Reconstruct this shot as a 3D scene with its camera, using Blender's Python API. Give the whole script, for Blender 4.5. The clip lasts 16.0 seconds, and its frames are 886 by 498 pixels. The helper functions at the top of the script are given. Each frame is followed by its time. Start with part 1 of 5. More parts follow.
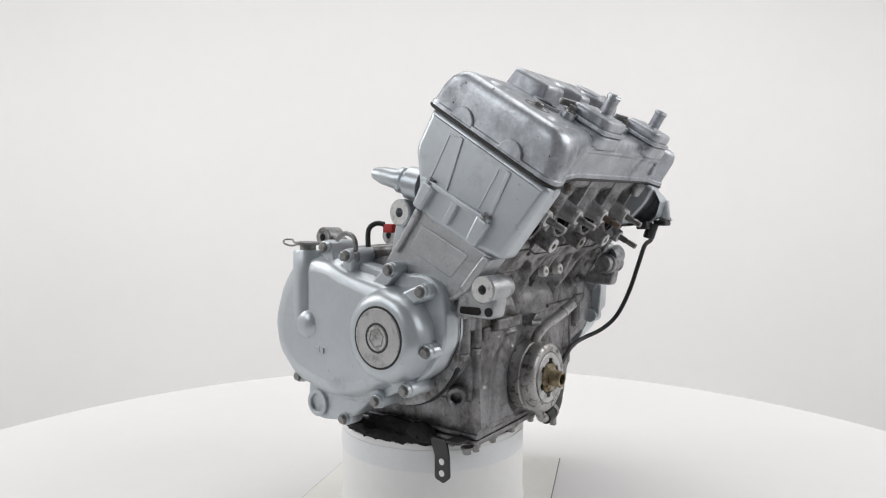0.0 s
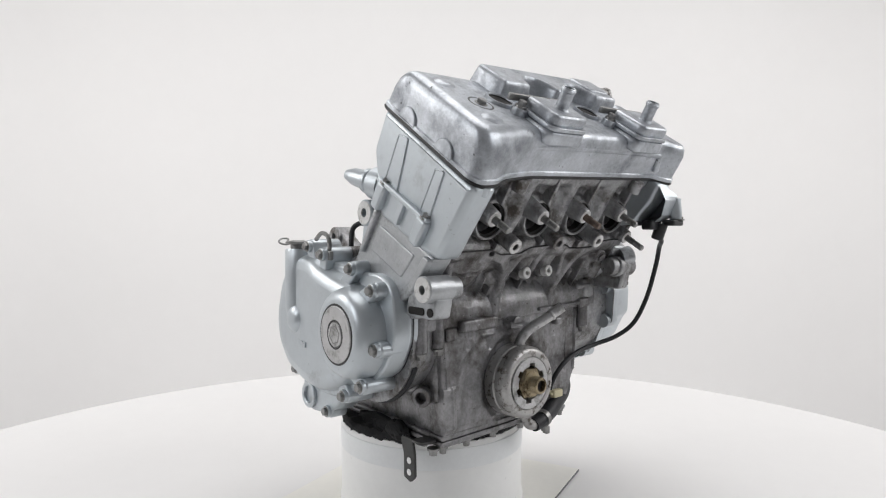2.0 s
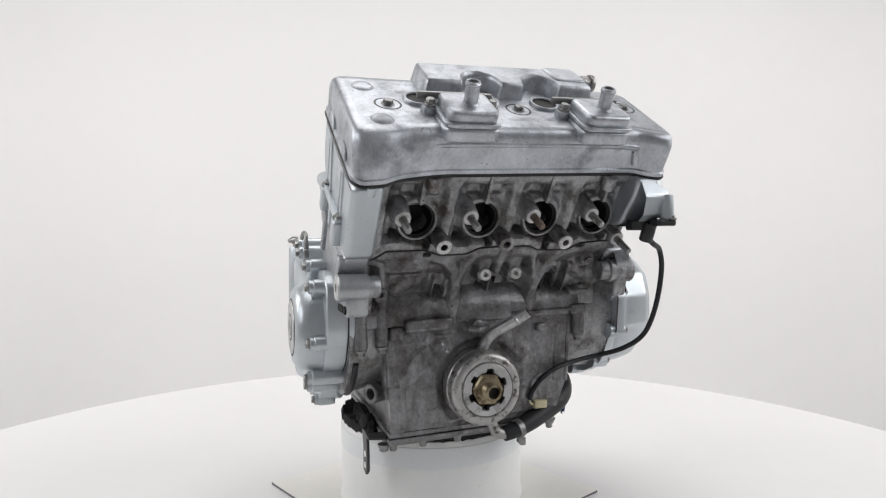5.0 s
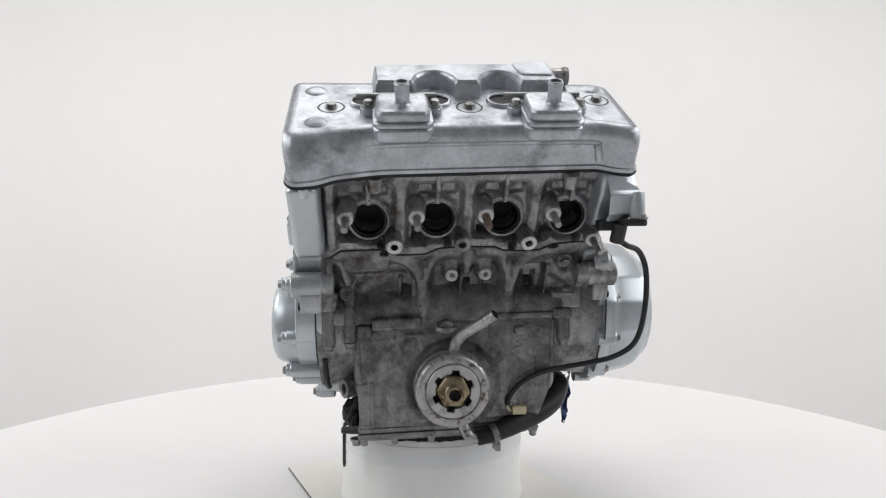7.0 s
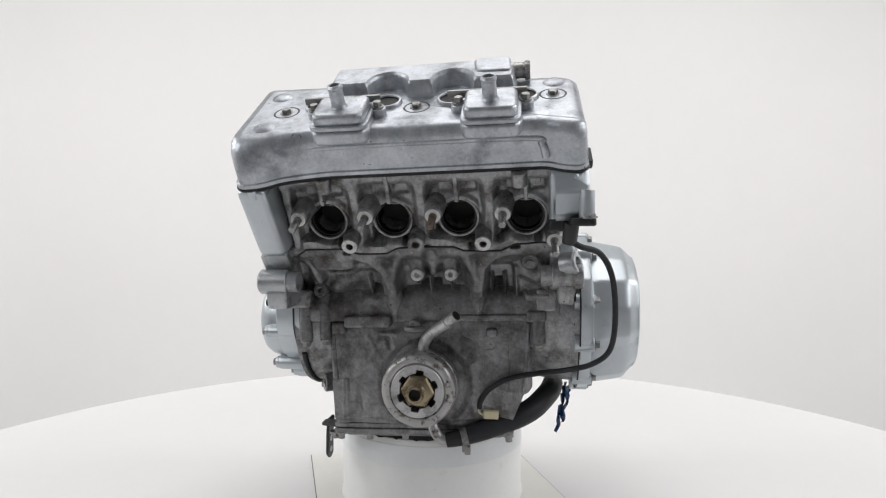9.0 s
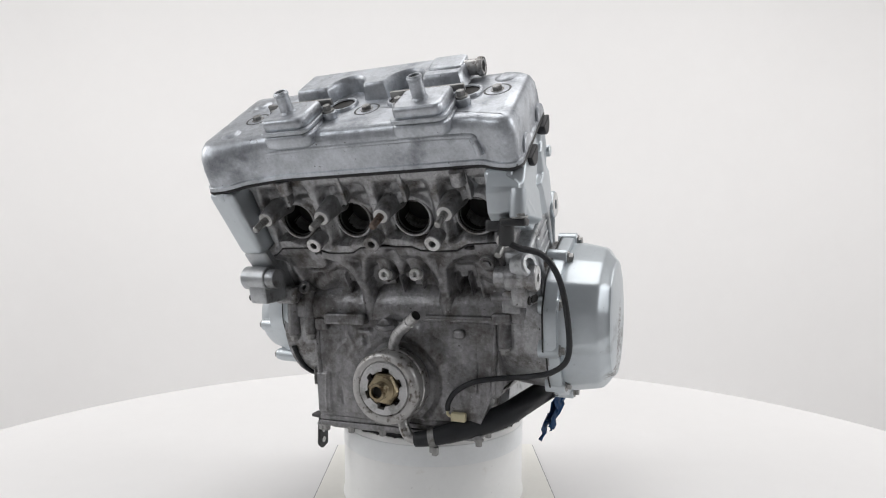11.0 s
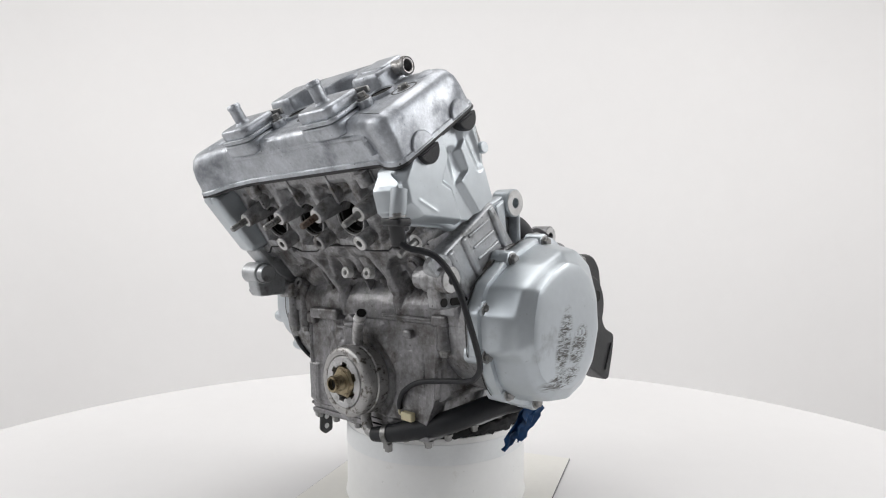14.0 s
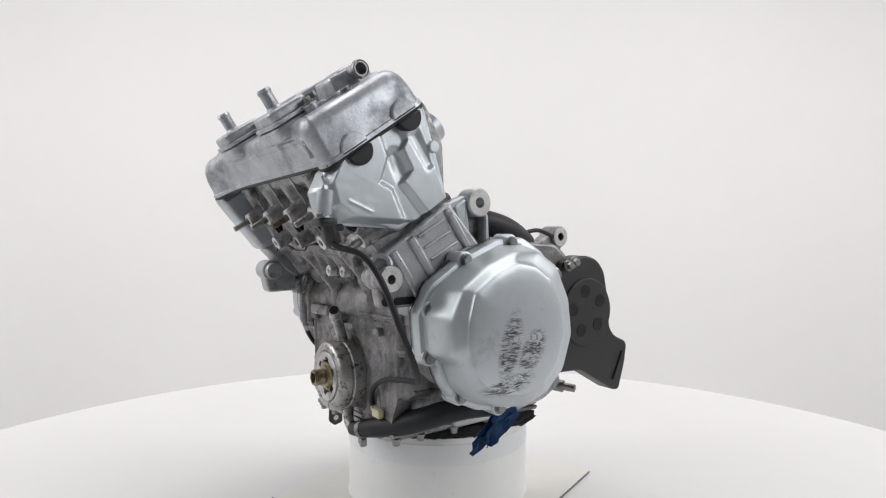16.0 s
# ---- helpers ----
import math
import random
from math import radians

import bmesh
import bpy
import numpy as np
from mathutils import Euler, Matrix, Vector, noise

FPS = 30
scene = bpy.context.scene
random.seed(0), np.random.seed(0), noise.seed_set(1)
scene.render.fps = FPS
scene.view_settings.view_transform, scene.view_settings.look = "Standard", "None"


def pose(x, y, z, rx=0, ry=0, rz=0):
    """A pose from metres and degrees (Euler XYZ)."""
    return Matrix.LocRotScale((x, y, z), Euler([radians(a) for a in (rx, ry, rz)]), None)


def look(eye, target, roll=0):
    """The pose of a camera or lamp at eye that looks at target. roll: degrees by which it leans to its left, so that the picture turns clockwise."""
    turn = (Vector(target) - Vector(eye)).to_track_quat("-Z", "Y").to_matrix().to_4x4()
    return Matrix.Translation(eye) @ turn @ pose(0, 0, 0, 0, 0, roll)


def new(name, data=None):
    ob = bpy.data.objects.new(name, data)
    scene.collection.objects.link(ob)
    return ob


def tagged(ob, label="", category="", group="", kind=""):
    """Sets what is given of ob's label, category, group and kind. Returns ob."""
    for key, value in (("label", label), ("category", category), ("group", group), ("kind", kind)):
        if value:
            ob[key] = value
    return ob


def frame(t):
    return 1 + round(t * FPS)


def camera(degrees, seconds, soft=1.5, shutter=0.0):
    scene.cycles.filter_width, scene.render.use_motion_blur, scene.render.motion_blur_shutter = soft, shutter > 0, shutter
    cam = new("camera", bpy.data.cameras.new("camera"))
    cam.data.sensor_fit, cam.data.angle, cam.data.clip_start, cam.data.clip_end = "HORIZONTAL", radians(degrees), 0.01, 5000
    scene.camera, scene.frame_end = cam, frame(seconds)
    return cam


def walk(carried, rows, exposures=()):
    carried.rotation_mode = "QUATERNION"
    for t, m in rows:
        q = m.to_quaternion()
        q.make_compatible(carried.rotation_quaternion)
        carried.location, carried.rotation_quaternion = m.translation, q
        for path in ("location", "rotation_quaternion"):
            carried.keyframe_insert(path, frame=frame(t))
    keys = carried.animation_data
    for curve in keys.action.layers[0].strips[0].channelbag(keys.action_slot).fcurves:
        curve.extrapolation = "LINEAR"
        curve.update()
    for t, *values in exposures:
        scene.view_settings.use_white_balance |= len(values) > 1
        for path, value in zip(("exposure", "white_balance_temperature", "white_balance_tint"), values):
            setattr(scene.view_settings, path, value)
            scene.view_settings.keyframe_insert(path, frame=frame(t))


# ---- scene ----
# ---------------------------------------------------------------- camera
cam = camera(69.98, 16.0, soft=1.15)
EYE = pose(0.0043, -0.9084, 0.3838, 90 - 2.183, 0, 0)
walk(cam, [(0.0, EYE), (16.0, EYE)], exposures=[(0.0, 0.0), (16.0, 0.0)])

# turn of the turntable, in degrees, second by second
TURN = [53.02, 46.44, 39.79, 33.08, 26.32, 19.52, 12.69, 5.83, -1.04, -7.92, -14.79, -21.67, -28.52, -35.35, -42.15, -48.91, -55.62]
AXIS_Z = 0.3435          # height of the engine's own origin over the table

# ---------------------------------------------------------------- world and light
world = bpy.data.worlds.new("studio_air")
world.use_nodes = True
world.node_tree.nodes["Background"].inputs[0].default_value = (0.9, 0.93, 1.0, 1)
world.node_tree.nodes["Background"].inputs[1].default_value = 0.25
scene.world = world


def soft_lamp(name, at, target, sx, sy, power, colour):
    data = bpy.data.lights.new(name, "AREA")
    data.shape, data.size, data.size_y, data.energy, data.color = "RECTANGLE", sx, sy, power, colour
    ob = new(name, data)
    ob.matrix_world = look(at, target)
    return ob


# unseen lamps, added to light the engine softly from above and both sides
soft_lamp("top_fill", (0, 0.3, 2.35), (0, 0.3, 0), 2.0, 1.6, 29.5, (1.0, 0.985, 0.975))
soft_lamp("left_fill", (-2.0, -1.3, 1.5), (0, 0, 0.35), 1.0, 1.2, 13, (0.97, 0.98, 1.0))
soft_lamp("right_fill", (2.0, -1.1, 1.5), (0, 0, 0.35), 1.0, 1.3, 14.5, (0.98, 0.985, 1.0))
# two more unseen lamps, added only to brighten the back wall
soft_lamp("backdrop_fill", (-2.2, 0.2, 1.5), (0.3, 2.4, 0.45), 0.8, 1.2, 22, (1.0, 0.98, 0.96))
soft_lamp("backdrop_fill", (2.2, 0.2, 1.5), (-0.3, 2.4, 0.45), 0.8, 1.2, 20.5, (1.0, 0.98, 0.96))


# ---------------------------------------------------------------- materials
def mat(name, base, rough=0.5, metal=0.0, vary=0.08, scale=30.0, bump=0.0, bump_scale=300.0, dirt=None, dirt_amount=0.0,
        dirt_scale=18.0, speck=0.0, spec=0.5, lumps=0.0, dirt_soft=0.14, chips=0.0, runs=0.0):
    m = bpy.data.materials.new(name)
    m.use_nodes = True
    nt = m.node_tree
    n, l = nt.nodes, nt.links
    b = n["Principled BSDF"]
    b.inputs["Metallic"].default_value = metal
    b.inputs["Specular IOR Level"].default_value = spec
    tc = n.new("ShaderNodeTexCoord")

    def tex(sc, detail, ro=0.6):
        t = n.new("ShaderNodeTexNoise")
        t.inputs["Scale"].default_value, t.inputs["Detail"].default_value, t.inputs["Roughness"].default_value = sc, detail, ro
        l.new(tc.outputs["Object"], t.inputs["Vector"])
        return t

    t1, t2 = tex(scale, 5), tex(scale * 9, 4)
    add = n.new("ShaderNodeMath")
    add.operation = "MULTIPLY_ADD"
    l.new(t2.outputs["Fac"], add.inputs[0])
    add.inputs[1].default_value = 0.5
    l.new(t1.outputs["Fac"], add.inputs[2])
    mr = n.new("ShaderNodeMapRange")
    mr.inputs["From Min"].default_value, mr.inputs["From Max"].default_value = 0.5, 1.0
    mr.inputs["To Min"].default_value, mr.inputs["To Max"].default_value = 1 - vary, 1 + vary
    l.new(add.outputs[0], mr.inputs["Value"])
    mul = n.new("ShaderNodeVectorMath")
    mul.operation = "SCALE"
    mul.inputs[0].default_value = base
    l.new(mr.outputs["Result"], mul.inputs["Scale"])
    colour = mul.outputs[0]
    rough_socket = None
    if dirt is not None:
        t3 = tex(dirt_scale, 7, 0.68)
        ramp = n.new("ShaderNodeMapRange")
        ramp.inputs["From Min"].default_value = 0.66 - 0.36 * dirt_amount
        ramp.inputs["From Max"].default_value = 0.66 - 0.36 * dirt_amount + dirt_soft + 0.06 * dirt_amount
        l.new(t3.outputs["Fac"], ramp.inputs["Value"])
        mix = n.new("ShaderNodeMix")
        mix.data_type = "RGBA"
        l.new(ramp.outputs["Result"], mix.inputs["Factor"])
        l.new(colour, mix.inputs["A"])
        mix.inputs["B"].default_value = (*dirt, 1)
        colour = mix.outputs["Result"]
        rr = n.new("ShaderNodeMapRange")
        rr.inputs["To Min"].default_value, rr.inputs["To Max"].default_value = rough, min(1, rough + 0.3)
        l.new(ramp.outputs["Result"], rr.inputs["Value"])
        rough_socket = rr.outputs["Result"]
    if speck:
        t4 = tex(170, 3, 0.5)
        sp = n.new("ShaderNodeMapRange")
        sp.inputs["From Min"].default_value, sp.inputs["From Max"].default_value = 0.70, 0.76
        sp.inputs["To Max"].default_value = speck
        l.new(t4.outputs["Fac"], sp.inputs["Value"])
        mix2 = n.new("ShaderNodeMix")
        mix2.data_type = "RGBA"
        l.new(sp.outputs["Result"], mix2.inputs["Factor"])
        l.new(colour, mix2.inputs["A"])
        mix2.inputs["B"].default_value = (0.03, 0.025, 0.02, 1)
        colour = mix2.outputs["Result"]
    if runs:          # long oily runs down the metal
        mp = n.new("ShaderNodeMapping")
        mp.inputs["Scale"].default_value = (1.0, 1.0, 0.22)
        l.new(tc.outputs["Object"], mp.inputs["Vector"])
        t7 = n.new("ShaderNodeTexNoise")
        t7.inputs["Scale"].default_value, t7.inputs["Detail"].default_value, t7.inputs["Roughness"].default_value = 75.0, 6, 0.65
        l.new(mp.outputs[0], t7.inputs["Vector"])
        rn = n.new("ShaderNodeMapRange")
        rn.inputs["From Min"].default_value, rn.inputs["From Max"].default_value, rn.inputs["To Max"].default_value = 0.50, 0.68, runs
        l.new(t7.outputs["Fac"], rn.inputs["Value"])
        mix3 = n.new("ShaderNodeMix")
        mix3.data_type = "RGBA"
        l.new(rn.outputs["Result"], mix3.inputs["Factor"])
        l.new(colour, mix3.inputs["A"])
        mix3.inputs["B"].default_value = (0.050, 0.043, 0.037, 1)
        colour = mix3.outputs["Result"]
    if chips:         # small bare nicks
        t8 = tex(210, 4, 0.6)
        ch = n.new("ShaderNodeMapRange")
        ch.inputs["From Min"].default_value, ch.inputs["From Max"].default_value, ch.inputs["To Max"].default_value = 0.645, 0.70, chips
        l.new(t8.outputs["Fac"], ch.inputs["Value"])
        mix4 = n.new("ShaderNodeMix")
        mix4.data_type = "RGBA"
        l.new(ch.outputs["Result"], mix4.inputs["Factor"])
        l.new(colour, mix4.inputs["A"])
        mix4.inputs["B"].default_value = (0.52, 0.52, 0.53, 1)
        colour = mix4.outputs["Result"]
    l.new(colour, b.inputs["Base Color"])
    if rough_socket is None:
        rr = n.new("ShaderNodeMapRange")
        rr.inputs["To Min"].default_value, rr.inputs["To Max"].default_value = max(0.02, rough - 0.08), min(1, rough + 0.08)
        l.new(t1.outputs["Fac"], rr.inputs["Value"])
        rough_socket = rr.outputs["Result"]
    l.new(rough_socket, b.inputs["Roughness"])
    if bump:
        t5, t6 = tex(bump_scale, 4), tex(bump_scale * 0.22, 3)
        mx = n.new("ShaderNodeMath")
        mx.operation = "MULTIPLY_ADD"
        l.new(t6.outputs["Fac"], mx.inputs[0])
        mx.inputs[1].default_value = lumps
        l.new(t5.outputs["Fac"], mx.inputs[2])
        bp = n.new("ShaderNodeBump")
        bp.inputs["Strength"].default_value, bp.inputs["Distance"].default_value = bump, 0.002
        l.new(mx.outputs[0], bp.inputs["Height"])
        l.new(bp.outputs["Normal"], b.inputs["Normal"])
    return m


SILVER = mat("silver_engine_paint", (0.51, 0.55, 0.58), 0.35, 0.62, 0.06, 14, 0.05, 700, (0.30, 0.31, 0.32), 0.14, 9, speck=0.25)
PAINTED = mat("grimy_silver_paint", (0.42, 0.435, 0.45), 0.34, 0.62, 0.16, 30, 0.2, 420, (0.14, 0.138, 0.13), 0.36, 26, speck=0.7, lumps=0.8)
COVER = mat("bare_cast_aluminium", (0.455, 0.48, 0.515), 0.34, 0.64, 0.26, 34, 0.15, 380, (0.275, 0.29, 0.315), 0.46, 21, speck=0.9, chips=0.25, runs=0.12, lumps=0.6)
CAST = mat("grimy_cast_aluminium", (0.355, 0.358, 0.368), 0.36, 0.62, 0.34, 30, 0.30, 330, (0.115, 0.103, 0.092), 0.52, 31, speck=0.95, lumps=1.6, dirt_soft=0.15, chips=0.42, runs=0.42)
GRIME = mat("oily_cast_aluminium", (0.240, 0.239, 0.246), 0.33, 0.6, 0.42, 26, 0.28, 300, (0.070, 0.063, 0.057), 0.54, 30, speck=0.95, lumps=1.8, dirt_soft=0.17, chips=0.36, runs=0.42)
BRIGHT = mat("machined_aluminium", (0.52, 0.52, 0.525), 0.34, 0.7, 0.14, 40, 0.06, 600, (0.25, 0.25, 0.24), 0.4, 55, speck=0.5)
STEEL = mat("zinc_plated_steel", (0.27, 0.27, 0.265), 0.36, 0.8, 0.15, 80, 0.1, 500, (0.12, 0.11, 0.10), 0.3, 60)
SPUN = mat("worn_spun_steel", (0.42, 0.415, 0.41), 0.36, 0.7, 0.14, 40, 0.12, 300, (0.10, 0.085, 0.07), 0.40, 110, speck=0.5, dirt_soft=0.10)
BRASS = mat("brass", (0.34, 0.285, 0.19), 0.34, 0.85, 0.2, 90, 0.06, 500, (0.09, 0.062, 0.035), 0.48, 70)
# near black: soot in the ports, and painted shade inside every hole
BORE = mat("soot_and_hole_shade", (0.012, 0.011, 0.010), 0.6, 0.0, 0.3, 60, spec=0.3)
BLACK = mat("black_plastic", (0.014, 0.015, 0.017), 0.46, 0.0, 0.15, 60, 0.12, 900)
RUBBER = mat("black_rubber", (0.014, 0.015, 0.018), 0.5, 0.0, 0.3, 50, 0.15, 400, spec=0.35)
DARKSTEEL = mat("black_coated_steel", (0.05, 0.05, 0.05), 0.45, 0.3, 0.2, 60, 0.1, 400)
FOAM = mat("black_foam", (0.012, 0.012, 0.013), 0.9, 0.0, 0.3, 120, 0.6, 300)
BLUE = mat("blue_plastic_film", (0.012, 0.07, 0.20), 0.4, 0.0, 0.3, 60, 0.3, 120)
RED = mat("red_plastic", (0.45, 0.02, 0.02), 0.4)
RUSTY = mat("rusty_steel", (0.15, 0.115, 0.095), 0.6, 0.5, 0.3, 120, 0.3, 500, (0.09, 0.05, 0.03), 0.4, 90)
IVORY = mat("ivory_plastic", (0.55, 0.50, 0.33), 0.45, 0.0, 0.1, 80)
TURNED = mat("turned_aluminium", (0.62, 0.62, 0.615), 0.48, 0.25, 0.15, 60, 0.08, 500, (0.34, 0.33, 0.31), 0.35, 90)
GASKET = mat("black_gasket", (0.015, 0.015, 0.016), 0.5)
WHITE = mat("white_gloss_laminate", (0.75, 0.745, 0.745), 0.5, 0.0, 0.015, 3, dirt=(0.70, 0.70, 0.66), dirt_amount=0.02, dirt_scale=4)
TUBE = mat("white_plastic_tube", (0.83, 0.835, 0.83), 0.38, 0.0, 0.03, 9, dirt=(0.62, 0.60, 0.55), dirt_amount=0.1, dirt_scale=10, speck=0.15)
TAPE = mat("pale_grey_tape", (0.77, 0.79, 0.80), 0.32, 0.0, 0.04, 20)
BOARD = mat("off_white_board", (0.78, 0.77, 0.73), 0.6, 0.0, 0.03, 12)
EDGE_SHADE = mat("board_edge_shade", (0.16, 0.16, 0.17), 0.6)
WALL = mat("white_studio_wall", (0.84, 0.835, 0.835), 0.85, 0.0, 0.012, 1.2)
GREY = mat("unseen_grey_surround", (0.30, 0.30, 0.305), 0.85, 0.0, 0.05, 1.2)


# ---------------------------------------------------------------- mesh helpers
def finish(ob, smooth=35):
    me = ob.data
    for p in me.polygons:
        p.use_smooth = True
    me.set_sharp_from_angle(angle=radians(smooth))
    for p in me.polygons:
        if p.loop_total > 6:
            p.use_smooth = False
    return ob


LEVEL = Matrix()
lean = [LEVEL]           # how the castings that are being built sit askew on the pedestal


def part(name, bm, material, parent=None, label="", smooth=35):
    bmesh.ops.recalc_face_normals(bm, faces=bm.faces)
    me = bpy.data.meshes.new(name)
    bm.to_mesh(me)
    bm.free()
    me.transform(lean[0])
    me.materials.append(material)
    ob = new(name, me)
    ob.parent = parent
    finish(ob, smooth)
    return tagged(ob, label)


# frame of the leaning cylinders: u across, v to the front along the joint, w up along the bores
G, A, O = Vector((0, -0.829, -0.559)), Vector((0, -0.559, 0.829)), Vector((0, -0.13, 0.177))


def H(u, v, w):
    return O + Vector((u, 0, 0)) + G * v + A * w


MH = Matrix(((1, 0, 0, 0), (0, G.y, A.y, O.y), (0, G.z, A.z, O.z), (0, 0, 0, 1)))          # (u, v, w)
M_X = Matrix(((0, 0, 1, 0), (1, 0, 0, 0), (0, 1, 0, 0), (0, 0, 0, 1)))                      # (y, z) drawn, x deep
M_HX = MH @ M_X                                                                             # (v, w) drawn, u deep
M_HF = MH @ Matrix(((1, 0, 0, 0), (0, 0, 1, 0), (0, 1, 0, 0), (0, 0, 0, 1)))                    # (u, w) drawn, v deep
M_F = Matrix(((1, 0, 0, 0), (0, 0, -1, 0), (0, 1, 0, 0), (0, 0, 0, 1)))                     # (x, z) drawn, -y deep


def fillet(poly, r, seg=4):
    """Rounds the corners of a polygon; r is one radius or a list."""
    out = []
    n = len(poly)
    for i in range(n):
        p, a, b = Vector(poly[i]), Vector(poly[i - 1]), Vector(poly[(i + 1) % n])
        ri = r[i] if isinstance(r, (list, tuple)) else r
        d1, d2 = (a - p), (b - p)
        k = min(ri, d1.length * 0.45, d2.length * 0.45)
        p1, p2 = p + d1.normalized() * k, p + d2.normalized() * k
        for j in range(seg + 1):
            t = j / seg
            out.append(p1.lerp(p, t).lerp(p.lerp(p2, t), t))
    return out


def inset(poly, d):
    """Moves each side of a polygon inward by d."""
    n = len(poly)
    area = sum(poly[i][0] * poly[(i + 1) % n][1] - poly[(i + 1) % n][0] * poly[i][1] for i in range(n))
    s = 1 if area > 0 else -1
    out = []
    for i in range(n):
        p, a, b = Vector(poly[i]), Vector(poly[i - 1]), Vector(poly[(i + 1) % n])
        t1, t2 = (p - a), (b - p)
        if t1.length < 1e-7 or t2.length < 1e-7:
            out.append(p.copy())
            continue
        n1, n2 = Vector((-t1.y, t1.x)).normalized() * s, Vector((-t2.y, t2.x)).normalized() * s
        m = (n1 + n2)
        m = m / max(0.35, m.length_squared / 2)
        out.append(p + m * d)
    return out


def loft(bm, rings, caps=(True, True)):
    vs = [[bm.verts.new(p) for p in ring] for ring in rings]
    n = len(vs[0])
    for a, b in zip(vs, vs[1:]):
        for i in range(n):
            bm.faces.new((a[i], a[(i + 1) % n], b[(i + 1) % n], b[i]))
    if caps[0]:
        bm.faces.new(vs[0][::-1])
    if caps[1]:
        bm.faces.new(vs[-1])
    return vs


def plate(bm, poly, d0, d1, m, r=0.004, edge=0.002, seg=3):
    """A polygon drawn in the first two axes of m, deep from d0 to d1 along the third, with rounded corners and eased edges."""
    p = fillet(poly, r, seg)
    s = 1 if d1 > d0 else -1
    e = min(edge, abs(d1 - d0) * 0.45) * s
    steps = 3 if edge < 0.006 else 6
    rings = []
    for k in range(steps + 1):
        a = math.pi / 2 * k / steps
        rings.append((inset(p, edge * (1 - math.sin(a))), d0 + e * (1 - math.cos(a))))
    rings += [(ring, d1 - (d - d0)) for ring, d in rings[::-1]]
    loft(bm, [[m @ Vector((a.x, a.y, d)) for a in ring] for ring, d in rings])


def frame_of(d):
    d = Vector(d).normalized()
    side = d.orthogonal().normalized()
    return side, d.cross(side), d


def lathe(bm, p, d, profile, seg=24, caps=(True, True), start=0.0):
    """Rings of (distance along d, radius) round the axis through p."""
    a, b, c = frame_of(d)
    p = Vector(p)
    loft(bm, [[p + c * h + (a * math.cos(start + 2 * math.pi * i / seg) + b * math.sin(start + 2 * math.pi * i / seg)) * r for i in range(seg)]
              for h, r in profile], caps)


def cyl(bm, p, d, h, r, seg=20, e=0.0012, r2=None):
    r2 = r if r2 is None else r2
    lathe(bm, p, d, [(0, r), (h - e, r2), (h - e * 0.3, r2 - e * 0.3), (h, r2 - e)], seg)


def hollow(bm, p, d, h, r, ri, deep=None, seg=24):
    """A tube with an open front."""
    deep = h if deep is None else deep
    e = min(0.001, (r - ri) * 0.3)
    lathe(bm, p, d, [(0, r), (h - e, r), (h, r - e), (h, ri + e), (h - e, ri), (h - deep, ri)], seg)


def sweep(bm, pts, r, seg=12, steps=6, radii=None):
    """A round bar along a smooth line through pts."""
    pts = [Vector(p) for p in pts]
    line, rad = [], []
    n = len(pts)
    for i in range(n - 1):
        p0, p1, p2, p3 = pts[max(i - 1, 0)], pts[i], pts[i + 1], pts[min(i + 2, n - 1)]
        for j in range(steps):
            t = j / steps
            line.append(0.5 * ((2 * p1) + (p2 - p0) * t + (2 * p0 - 5 * p1 + 4 * p2 - p3) * t * t + (3 * p1 - p0 - 3 * p2 + p3) * t ** 3))
            rad.append(r if radii is None else radii[i] + (radii[i + 1] - radii[i]) * t)
    line.append(pts[-1])
    rad.append(r if radii is None else radii[-1])
    d = (line[1] - line[0]).normalized()
    a = d.orthogonal().normalized()
    rings = []
    for i, p in enumerate(line):
        d = (line[min(i + 1, len(line) - 1)] - line[max(i - 1, 0)]).normalized()
        a = (a - d * a.dot(d)).normalized()
        b = d.cross(a)
        rings.append([p + (a * math.cos(2 * math.pi * k / seg) + b * math.sin(2 * math.pi * k / seg)) * rad[i] for k in range(seg)])
    loft(bm, rings)


def bolt_mesh(bm, p, d, r=0.0055, h=0.005):
    """A flanged hexagon head."""
    cyl(bm, p, d, h * 0.35, r * 1.35, 16, 0.0005)
    q = Vector(p) + Vector(d).normalized() * h * 0.33
    lathe(bm, q, d, [(0, r), (h * 0.62, r), (h * 0.75, r * 0.86)], 6)
    lathe(bm, q + Vector(d).normalized() * h * 0.74, d, [(0, r * 0.62), (-h * 0.16, r * 0.5)], 10, (False, True))


def bolt(parent, p, d, r=0.0055, h=0.005, material=None, name="bolt"):
    bm = bmesh.new()
    bolt_mesh(bm, p, d, r, h)
    return part(name, bm, material or STEEL, parent)


def box(bm, c, size, m=None, e=0.003):
    """A box with eased edges, drawn round c in the axes of m."""
    m = m or Matrix()
    x, y, z = (s / 2 for s in size)
    plate(bm, [(c[0] - x, c[1] - y), (c[0] + x, c[1] - y), (c[0] + x, c[1] + y), (c[0] - x, c[1] + y)], c[2] - z, c[2] + z, m, e, e * 0.6)


def circle(c, r, n=24, a0=0.0, a1=360.0):
    full = abs(a1 - a0) >= 360
    k = n if full else n + 1
    return [(c[0] + r * math.cos(radians(a0 + (a1 - a0) * i / n)), c[1] + r * math.sin(radians(a0 + (a1 - a0) * i / n))) for i in range(k)]


def empty(name, at=(0, 0, 0)):
    ob = new(name)
    ob.location = at
    ob.empty_display_size = 0.1
    return ob


